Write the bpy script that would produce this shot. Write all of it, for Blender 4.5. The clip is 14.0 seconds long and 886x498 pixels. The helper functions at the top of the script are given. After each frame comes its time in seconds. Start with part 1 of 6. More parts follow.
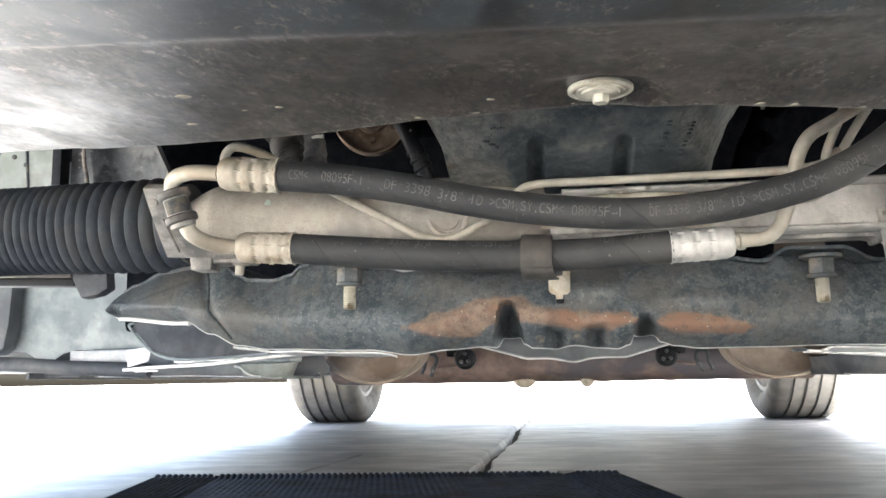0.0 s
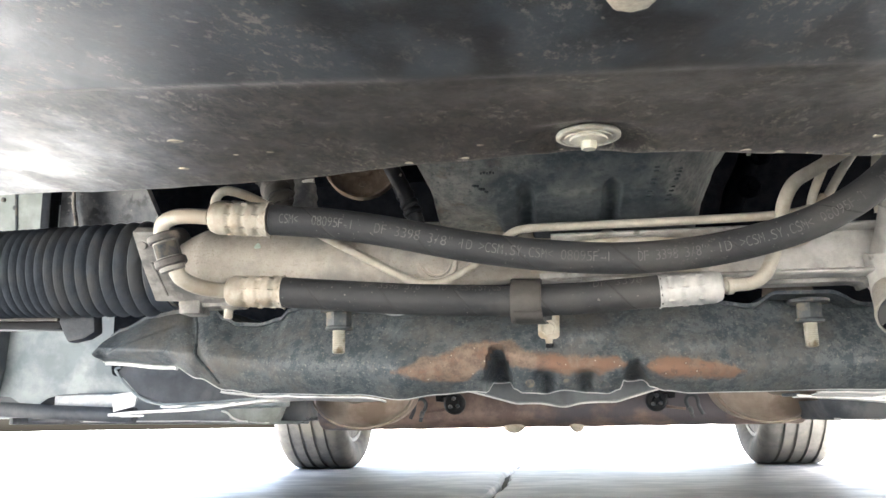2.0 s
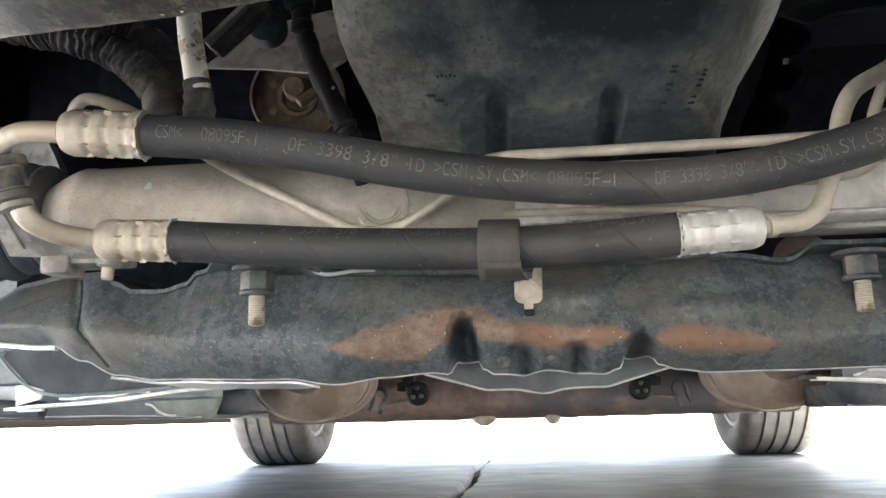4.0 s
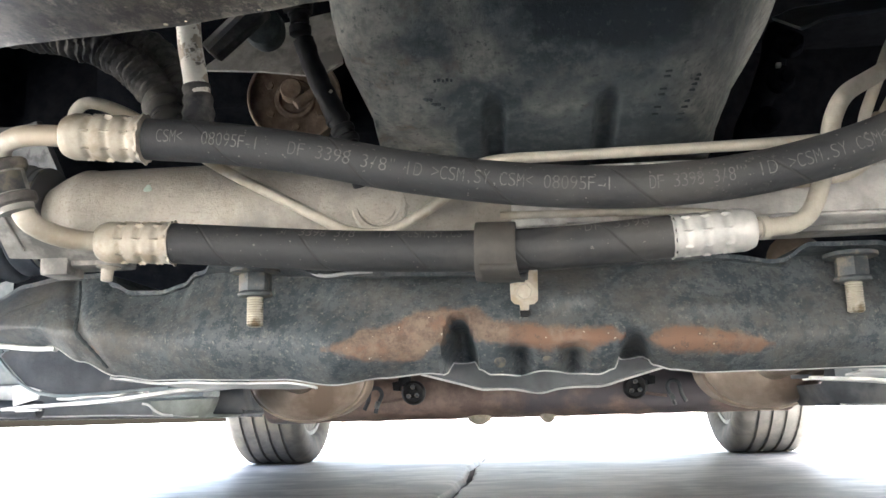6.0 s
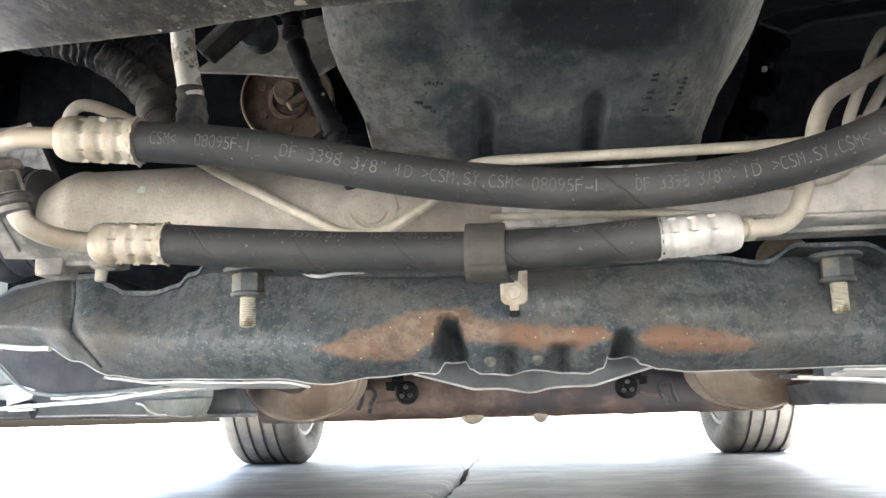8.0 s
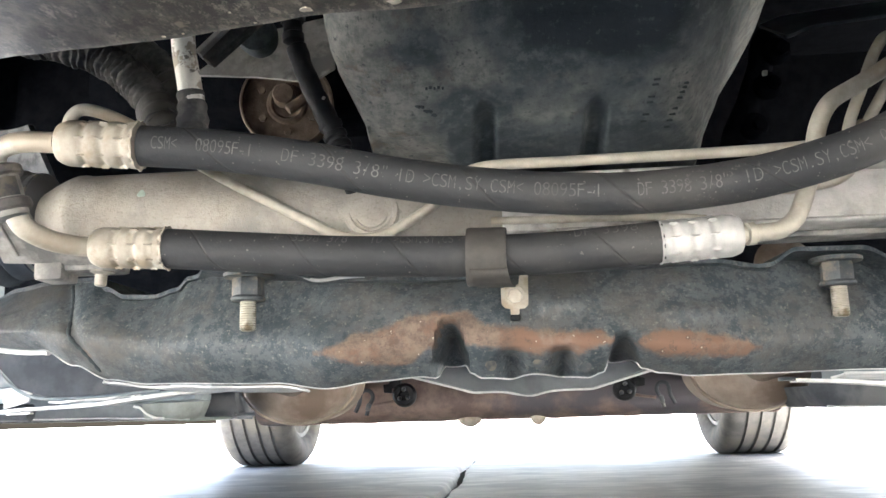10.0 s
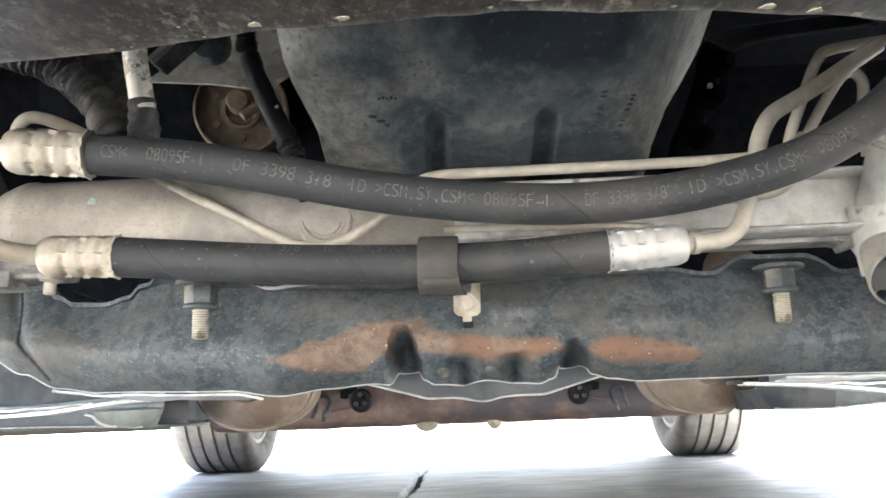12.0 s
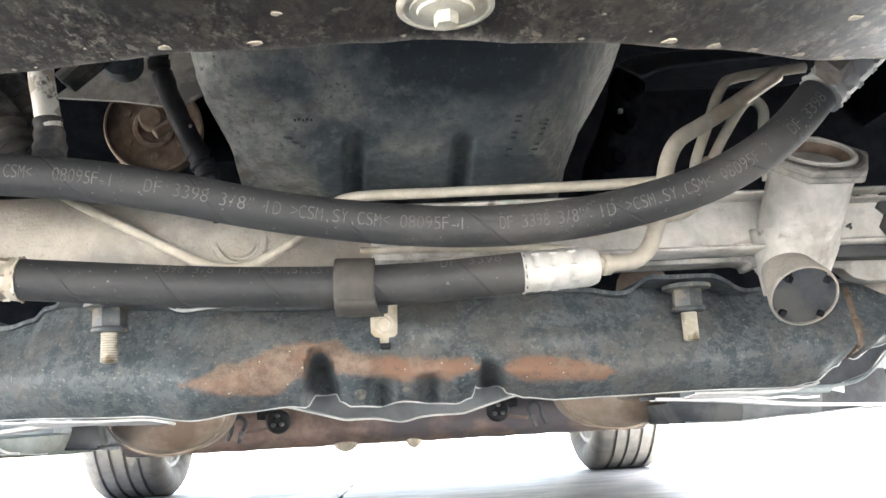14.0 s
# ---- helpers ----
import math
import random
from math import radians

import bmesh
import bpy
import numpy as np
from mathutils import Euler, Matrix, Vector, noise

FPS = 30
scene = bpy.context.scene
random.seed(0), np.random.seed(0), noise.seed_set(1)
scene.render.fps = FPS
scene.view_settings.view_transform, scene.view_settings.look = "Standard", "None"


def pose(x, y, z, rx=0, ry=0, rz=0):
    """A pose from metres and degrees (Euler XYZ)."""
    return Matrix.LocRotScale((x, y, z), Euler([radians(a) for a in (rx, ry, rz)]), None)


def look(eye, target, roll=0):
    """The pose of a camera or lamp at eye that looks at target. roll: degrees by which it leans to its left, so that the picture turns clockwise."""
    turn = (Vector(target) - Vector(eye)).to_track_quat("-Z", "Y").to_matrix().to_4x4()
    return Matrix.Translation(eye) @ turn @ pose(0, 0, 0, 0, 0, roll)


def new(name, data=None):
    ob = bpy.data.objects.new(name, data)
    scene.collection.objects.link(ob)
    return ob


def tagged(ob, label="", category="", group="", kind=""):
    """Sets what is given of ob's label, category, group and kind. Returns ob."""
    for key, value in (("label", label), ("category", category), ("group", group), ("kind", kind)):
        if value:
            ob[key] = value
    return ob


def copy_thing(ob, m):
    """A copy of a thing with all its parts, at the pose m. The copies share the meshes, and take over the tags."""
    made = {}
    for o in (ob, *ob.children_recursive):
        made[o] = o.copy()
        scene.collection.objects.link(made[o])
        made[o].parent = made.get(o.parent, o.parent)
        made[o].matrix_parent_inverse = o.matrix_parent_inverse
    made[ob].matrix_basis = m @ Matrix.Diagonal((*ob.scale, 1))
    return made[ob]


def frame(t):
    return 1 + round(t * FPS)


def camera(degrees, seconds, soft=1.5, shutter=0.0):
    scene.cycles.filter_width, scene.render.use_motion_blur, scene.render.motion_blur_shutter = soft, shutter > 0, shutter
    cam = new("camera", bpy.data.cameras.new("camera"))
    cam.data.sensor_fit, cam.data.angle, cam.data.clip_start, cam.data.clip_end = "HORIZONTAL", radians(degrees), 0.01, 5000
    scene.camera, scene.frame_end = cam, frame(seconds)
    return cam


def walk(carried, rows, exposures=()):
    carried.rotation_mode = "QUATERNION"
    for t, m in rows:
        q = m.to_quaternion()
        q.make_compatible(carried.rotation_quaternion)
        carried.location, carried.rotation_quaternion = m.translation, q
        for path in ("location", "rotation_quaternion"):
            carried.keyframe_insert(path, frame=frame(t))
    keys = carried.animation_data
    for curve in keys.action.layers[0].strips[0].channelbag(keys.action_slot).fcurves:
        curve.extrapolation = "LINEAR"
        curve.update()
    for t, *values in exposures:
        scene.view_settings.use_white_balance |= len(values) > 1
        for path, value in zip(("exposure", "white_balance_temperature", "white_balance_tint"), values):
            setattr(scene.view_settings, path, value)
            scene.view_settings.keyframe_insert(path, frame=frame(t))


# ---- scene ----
cam = camera(53.7, 14.0, shutter=0.5)
METRES, EYE, TILT, LEAN, TURN = 8.0, 1.5, 0.0, 0.0, -21.2
PATH = [
    (0, (0.035, 0.364, 0.141), (-0.238, 2.324, 0.437), -0.9),
    (0.5, (0.035, 0.363, 0.14), (-0.232, 2.319, 0.464), -0.9),
    (1, (0.035, 0.363, 0.14), (-0.223, 2.315, 0.492), -0.9),
    (1.5, (0.035, 0.362, 0.141), (-0.216, 2.311, 0.512), -0.8),
    (2, (0.035, 0.363, 0.141), (-0.21, 2.308, 0.535), -0.9),
    (2.5, (0.033, 0.369, 0.139), (-0.203, 2.317, 0.527), -1.1),
    (2.7, (0.033, 0.374, 0.142), (-0.198, 2.326, 0.513), -1.3),
    (3, (0.032, 0.41, 0.154), (-0.172, 2.364, 0.531), -1.3),
    (3.1, (0.036, 0.428, 0.155), (-0.17, 2.382, 0.527), -1.4),
    (3.3, (0.038, 0.461, 0.15), (-0.155, 2.418, 0.514), -1.4),
    (3.5, (0.035, 0.485, 0.146), (-0.15, 2.441, 0.52), -1.4),
    (4, (0.028, 0.512, 0.14), (-0.149, 2.468, 0.517), -1.5),
    (6.5, (0.027, 0.506, 0.141), (-0.137, 2.465, 0.514), -1.6),
    (7, (0.026, 0.506, 0.141), (-0.135, 2.465, 0.513), -1.6),
    (7.5, (0.028, 0.503, 0.142), (-0.125, 2.463, 0.511), -1.5),
    (8, (0.03, 0.501, 0.14), (-0.123, 2.46, 0.514), -1.6),
    (10.5, (0.027, 0.501, 0.143), (-0.115, 2.46, 0.519), -1.7),
    (11, (0.027, 0.5, 0.144), (-0.114, 2.459, 0.52), -1.7),
    (11.5, (0.028, 0.499, 0.144), (-0.085, 2.459, 0.521), -1.8),
    (12, (0.031, 0.496, 0.143), (-0.018, 2.459, 0.525), -2.2),
    (12.5, (0.032, 0.495, 0.144), (0.063, 2.456, 0.533), -2.7),
    (13, (0.033, 0.494, 0.145), (0.123, 2.451, 0.543), -3.0),
    (13.5, (0.033, 0.493, 0.144), (0.16, 2.447, 0.552), -3.2),
    (14, (0.033, 0.494, 0.145), (0.167, 2.446, 0.556), -3.3),
]
walk(cam, [(t, look(eye, target, roll)) for t, eye, target, roll in PATH], [(t, 4.60 + e, 5600 if t < 9 else 5520, 6) for t, e in ((0.0, 0.22), (1.0, 0.24), (2.0, 0.30), (2.6, 0.07), (3.0, -0.12), (3.5, 0.0), (4.2, -0.1), (6.5, 0.26), (8.0, 0.36), (11.0, 0.43), (12.2, 0.46), (13.0, 0.6), (14.0, 0.62))])

# ---- daylight: a high sun behind the car, to the right ----
SUN_FROM = Vector((0.2, 0.355, 1.0)).normalized()
world = bpy.data.worlds.new("sky")
scene.world = world
world.use_nodes = True
_nt = world.node_tree
_sky = _nt.nodes.new("ShaderNodeTexSky")
_sky.sky_type = "NISHITA"
_sky.sun_disc = False
_sky.dust_density = 9.0
_sky.sun_elevation = math.asin(SUN_FROM.z)
_sky.sun_rotation = math.atan2(SUN_FROM.x, SUN_FROM.y)
_nt.links.new(_sky.outputs[0], _nt.nodes["Background"].inputs[0])
_nt.nodes["Background"].inputs[1].default_value = 0.10
sun = new("sun", bpy.data.lights.new("sun", "SUN"))
sun.data.energy, sun.data.angle, sun.data.color = 5.0, radians(0.6), (1.0, 0.96, 0.9)
sun.matrix_world = look(SUN_FROM * 10, (0, 0, 0))


# ---- materials ----
def nodes_of(m):
    m.use_nodes = True
    return m.node_tree.nodes, m.node_tree.links, m.node_tree.nodes["Principled BSDF"]


def noise_node(N, L, coord, scale, detail=4.0, rough=0.6, stretch=None):
    n = N.new("ShaderNodeTexNoise")
    n.inputs["Scale"].default_value, n.inputs["Detail"].default_value, n.inputs["Roughness"].default_value = scale, detail, rough
    if stretch:
        mp = N.new("ShaderNodeMapping")
        mp.inputs["Scale"].default_value = stretch
        L.new(coord, mp.inputs["Vector"])
        coord = mp.outputs[0]
    L.new(coord, n.inputs["Vector"])
    return n.outputs["Fac"]


def ramp(N, L, fac, lo, hi):
    r = N.new("ShaderNodeMapRange")
    r.inputs["From Min"].default_value, r.inputs["From Max"].default_value = lo, hi
    L.new(fac, r.inputs["Value"])
    return r.outputs[0]


def mix(N, L, fac, a, b):
    x = N.new("ShaderNodeMix")
    x.data_type = "RGBA"
    for sock, v in ((x.inputs[6], a), (x.inputs[7], b)):
        if hasattr(v, "links"):
            L.new(v, sock)
        else:
            sock.default_value = (*v, 1)
    if hasattr(fac, "links"):
        L.new(fac, x.inputs[0])
    else:
        x.inputs[0].default_value = fac
    return x.outputs[2]


def mat(name, c1, c2, rough=0.6, metal=0.0, grain=60.0, stain=None, stain_scale=9.0, stain_at=(0.5, 0.6),
        speck=None, speck_scale=300.0, speck_at=(0.66, 0.7), bump=0.15, bump_scale=220.0, rough_var=0.12, stretch=None, spec=0.5):
    """Two tones by grain, broad stains, fine specks, relief and uneven gloss, all in metres."""
    m = bpy.data.materials.new(name)
    N, L, B = nodes_of(m)
    tc = N.new("ShaderNodeTexCoord").outputs["Object"]
    col = mix(N, L, ramp(N, L, noise_node(N, L, tc, grain, 5, 0.65, stretch), 0.39, 0.61), c1, c2)
    if stain:
        col = mix(N, L, ramp(N, L, noise_node(N, L, tc, stain_scale, 6, 0.6), *stain_at), col, stain)
    if speck:
        col = mix(N, L, ramp(N, L, noise_node(N, L, tc, speck_scale, 2, 0.5), *speck_at), col, speck)
    L.new(col, B.inputs["Base Color"])
    B.inputs["Metallic"].default_value = metal
    B.inputs["Specular IOR Level"].default_value = spec
    rr = N.new("ShaderNodeMapRange")
    L.new(noise_node(N, L, tc, grain * 0.4, 4), rr.inputs["Value"])
    rr.inputs["To Min"].default_value, rr.inputs["To Max"].default_value = max(0.05, rough - rough_var), min(1, rough + rough_var)
    L.new(rr.outputs[0], B.inputs["Roughness"])
    bp = N.new("ShaderNodeBump")
    bp.inputs["Strength"].default_value, bp.inputs["Distance"].default_value = bump, 0.002
    L.new(noise_node(N, L, tc, bump_scale, 6, 0.7), bp.inputs["Height"])
    L.new(bp.outputs[0], B.inputs["Normal"])
    return m


M_CONCRETE = mat("concrete", (0.37, 0.325, 0.268), (0.57, 0.515, 0.44), 0.46, grain=11, stain=(0.33, 0.293, 0.245), stain_scale=4.0,
                 speck=(0.24, 0.22, 0.19), bump=0.2, bump_scale=90, stretch=(0.6, 1.6, 1), spec=0.4)
M_CRACK = mat("crack_dirt", (0.07, 0.062, 0.052), (0.17, 0.15, 0.125), 0.95, grain=80)
M_SPOT = mat("dried_spot", (0.46, 0.41, 0.31), (0.33, 0.295, 0.23), 0.8, grain=300)
M_ZINC = mat("zinc", (0.31, 0.275, 0.215), (0.41, 0.37, 0.298), 0.55, 0.12, grain=90, stain=(0.27, 0.225, 0.16), stain_scale=55, bump=0.2)
M_ZINC_NEW = mat("bright_zinc", (0.39, 0.378, 0.348), (0.50, 0.485, 0.45), 0.5, 0.2, grain=90, stain=(0.52, 0.505, 0.465), stain_scale=60, bump=0.12)
M_STEEL = mat("tube_steel", (0.38, 0.345, 0.275), (0.48, 0.44, 0.36), 0.55, 0.15, grain=70, stain=(0.34, 0.29, 0.22), stain_scale=30, bump=0.1)
M_ALU = mat("cast_aluminium", (0.31, 0.28, 0.23), (0.41, 0.375, 0.32), 0.62, 0.1, grain=30, stain=(0.24, 0.225, 0.20), stain_scale=18,
            speck=(0.275, 0.245, 0.20), speck_scale=620, speck_at=(0.56, 0.74), bump=0.4, bump_scale=420)
M_ALU_OLD = mat("oxidised_aluminium", (0.37, 0.35, 0.315), (0.51, 0.49, 0.455), 0.62, 0.15, grain=55, stain=(0.26, 0.245, 0.215), stain_scale=34,
                stain_at=(0.53, 0.66), speck=(0.16, 0.145, 0.125), speck_scale=90, speck_at=(0.66, 0.74), bump=0.45, bump_scale=320)
M_RUBBER = mat("black_rubber", (0.026, 0.030, 0.036), (0.043, 0.048, 0.055), 0.8, spec=0.2, grain=60, stain=(0.062, 0.062, 0.06), stain_scale=20, bump=0.15)
M_BELLOWS = mat("dusty_bellows_rubber", (0.048, 0.056, 0.068), (0.074, 0.084, 0.096), 0.55, spec=0.4, grain=60, stain=(0.080, 0.083, 0.085), stain_scale=20, bump=0.12)
M_STRAP = mat("strap_rubber", (0.045, 0.041, 0.035), (0.062, 0.057, 0.048), 0.7, grain=90, bump=0.2)
M_TYRE = mat("tyre_rubber", (0.075, 0.072, 0.067), (0.11, 0.105, 0.097), 0.85, grain=30, stain=(0.13, 0.12, 0.1), stain_scale=8, bump=0.3)
M_RIM = mat("alloy_rim", (0.13, 0.13, 0.127), (0.20, 0.197, 0.19), 0.6, 0.2, grain=30, stain=(0.14, 0.13, 0.12), stain_scale=14, bump=0.1)
M_BLACK = mat("black_part", (0.005, 0.0055, 0.0065), (0.012, 0.012, 0.013), 0.5, grain=60, bump=0.1, spec=0.18)
# Near-black colour puts the enclosed bay's darkness into these parts.
M_SHADE_BLACK = mat("shade_black", (0.004, 0.0046, 0.006), (0.008, 0.0085, 0.010), 1.0, grain=60, bump=0.3, spec=0.0, rough_var=0.0)
M_DAB = mat("green_paint_dab", (0.36, 0.45, 0.38), (0.45, 0.53, 0.46), 0.6, grain=200, bump=0.2)
M_WASHER = mat("pale_washer", (0.45, 0.43, 0.35), (0.56, 0.54, 0.45), 0.5, 0.1, grain=120, stain=(0.40, 0.36, 0.27), stain_scale=80, bump=0.15)
M_DARK = mat("dark_underseal", (0.026, 0.030, 0.036), (0.050, 0.055, 0.062), 0.7, grain=30, stain=(0.075, 0.077, 0.077), stain_scale=14, bump=0.2)
M_CHIPPED = mat("chipped_black_paint", (0.012, 0.013, 0.014), (0.028, 0.028, 0.029), 0.55, grain=60, stain=(0.42, 0.40, 0.37), stain_scale=150, stain_at=(0.63, 0.66), bump=0.25)
M_GREY = mat("dirty_casting", (0.20, 0.19, 0.17), (0.31, 0.295, 0.265), 0.65, 0.1, grain=70, stain=(0.13, 0.125, 0.115), stain_scale=40, bump=0.35)
M_BAND = mat("dirty_band", (0.055, 0.05, 0.045), (0.10, 0.09, 0.08), 0.6, 0.1, grain=90, stain=(0.15, 0.13, 0.11), stain_scale=60, bump=0.25)
# Dark tone for seams and boss; on cast marks it paints relief shade.
M_MARK = mat("dark_shaded_mark", (0.030, 0.036, 0.038), (0.054, 0.062, 0.063), 0.7, grain=200, bump=0.1, spec=0.2)
M_DULL = mat("tarnished_steel", (0.17, 0.15, 0.125), (0.27, 0.245, 0.205), 0.5, 0.4, grain=80, stain=(0.10, 0.085, 0.07), stain_scale=70, bump=0.2)
M_RUSTY = mat("rusty_disc", (0.105, 0.077, 0.053), (0.18, 0.134, 0.094), 0.75, 0.2, grain=70, stain=(0.075, 0.05, 0.035), stain_scale=30, bump=0.3)
M_MUFFLER = mat("weathered_exhaust", (0.25, 0.20, 0.155), (0.36, 0.30, 0.24), 0.6, 0.3, grain=22, stain=(0.20, 0.15, 0.11), stain_scale=9, bump=0.2)
M_SHIELD = mat("rust_brown_beam", (0.12, 0.088, 0.076), (0.20, 0.148, 0.124), 0.75, 0.15, grain=34, stain=(0.085, 0.078, 0.085), stain_scale=6, bump=0.25)
M_BODY = mat("primer_paint", (0.18, 0.205, 0.21), (0.30, 0.325, 0.32), 0.55, grain=22, stain=(0.135, 0.155, 0.165), stain_scale=9, bump=0.1,
             speck=(0.08, 0.08, 0.08), speck_scale=90, speck_at=(0.74, 0.8))
M_SHEET = mat("grey_sheet", (0.095, 0.103, 0.107), (0.155, 0.163, 0.165), 0.6, grain=14, stain=(0.08, 0.085, 0.09), stain_scale=8, bump=0.15)
M_GUSSET = mat("stained_frame_steel", (0.055, 0.058, 0.060), (0.105, 0.106, 0.103), 0.65, grain=40, stain=(0.035, 0.034, 0.035), stain_scale=22, stain_at=(0.5, 0.56), speck=(0.16, 0.15, 0.135), speck_scale=150, speck_at=(0.64, 0.72), bump=0.35)
M_GREEN = mat("dusty_liner", (0.22, 0.24, 0.215), (0.30, 0.32, 0.295), 0.7, grain=20, stain=(0.19, 0.2, 0.18), stain_scale=12, bump=0.1)
M_PAINT = mat("body_paint", (0.10, 0.105, 0.11), (0.12, 0.125, 0.13), 0.35, 0.2, grain=4, bump=0.03)
# Pale tone that puts the brightness of lit edges into the colour.
M_EDGE = mat("pale_lit_edge", (0.44, 0.44, 0.42), (0.62, 0.61, 0.58), 0.5, 0.2, grain=50, bump=0.1)
M_BOLT = mat("bolt_steel", (0.44, 0.41, 0.33), (0.55, 0.52, 0.44), 0.5, 0.3, grain=90, stain=(0.2, 0.16, 0.1), stain_scale=60, bump=0.15)
M_NUT = mat("painted_nut", (0.05, 0.058, 0.062), (0.085, 0.09, 0.09), 0.6, 0.2, grain=90, stain=(0.16, 0.14, 0.11), stain_scale=70, bump=0.2)
M_WHITE = mat("chipped_white_paint", (0.60, 0.565, 0.49), (0.74, 0.71, 0.64), 0.6, grain=60, stain=(0.34, 0.29, 0.225), stain_scale=70, stain_at=(0.50, 0.53), speck=(0.16, 0.14, 0.12), speck_scale=240, speck_at=(0.62, 0.67), bump=0.35)
M_PRINT = mat("grey_print", (0.085, 0.082, 0.076), (0.132, 0.128, 0.118), 0.75, grain=160, stain=(0.066, 0.063, 0.058), stain_scale=30, stain_at=(0.54, 0.72), speck=(0.05, 0.048, 0.045), speck_scale=700, speck_at=(0.57, 0.66), bump=0.02)
M_CONDUIT = mat("dusty_conduit", (0.050, 0.048, 0.045), (0.105, 0.098, 0.088), 0.85, grain=110, stain=(0.035, 0.035, 0.036), stain_scale=40, bump=0.25, spec=0.2)
M_MAT = mat("mat_rubber", (0.042, 0.046, 0.060), (0.070, 0.076, 0.094), 0.8, spec=0.25, grain=50, stain=(0.04, 0.038, 0.036), stain_scale=16, bump=0.2)


def hose_material():
    """Dusty rubber hose with the faint spiral seams of its wrapping."""
    m = bpy.data.materials.new("wrapped_hose_rubber")
    N, L, B = nodes_of(m)
    tc = N.new("ShaderNodeTexCoord").outputs["Object"]
    at = N.new("ShaderNodeAttribute")
    at.attribute_name = "wrap"
    w = N.new("ShaderNodeMath")
    w.operation = "PINGPONG"
    w.inputs[1].default_value = 0.5
    L.new(at.outputs["Fac"], w.inputs[0])
    seam = ramp(N, L, w.outputs[0], 0.022, 0.0)
    base = mix(N, L, ramp(N, L, noise_node(N, L, tc, 35, 5), 0.3, 0.7), (0.0205, 0.0214, 0.0222), (0.0310, 0.0314, 0.0312))
    base = mix(N, L, ramp(N, L, noise_node(N, L, tc, 16, 5), 0.5, 0.65), base, (0.046, 0.0445, 0.041))
    base = mix(N, L, ramp(N, L, noise_node(N, L, tc, 420, 2), 0.69, 0.74), base, (0.16, 0.15, 0.13))
    rub = N.new("ShaderNodeMath")
    rub.operation = "MULTIPLY"
    L.new(ramp(N, L, noise_node(N, L, tc, 13, 3, 0.5), 0.60, 0.68), rub.inputs[0])
    L.new(ramp(N, L, noise_node(N, L, tc, 300, 5, 0.75), 0.57, 0.66), rub.inputs[1])
    base = mix(N, L, rub.outputs[0], base, (0.095, 0.088, 0.076))
    L.new(mix(N, L, seam, base, (0.024, 0.023, 0.021)), B.inputs["Base Color"])
    B.inputs["Roughness"].default_value = 0.66
    h = N.new("ShaderNodeMath")
    h.operation = "SUBTRACT"
    L.new(noise_node(N, L, tc, 240, 5), h.inputs[0])
    L.new(seam, h.inputs[1])
    bp = N.new("ShaderNodeBump")
    bp.inputs["Strength"].default_value, bp.inputs["Distance"].default_value = 0.3, 0.0015
    L.new(h.outputs[0], bp.inputs["Height"])
    L.new(bp.outputs[0], B.inputs["Normal"])
    return m


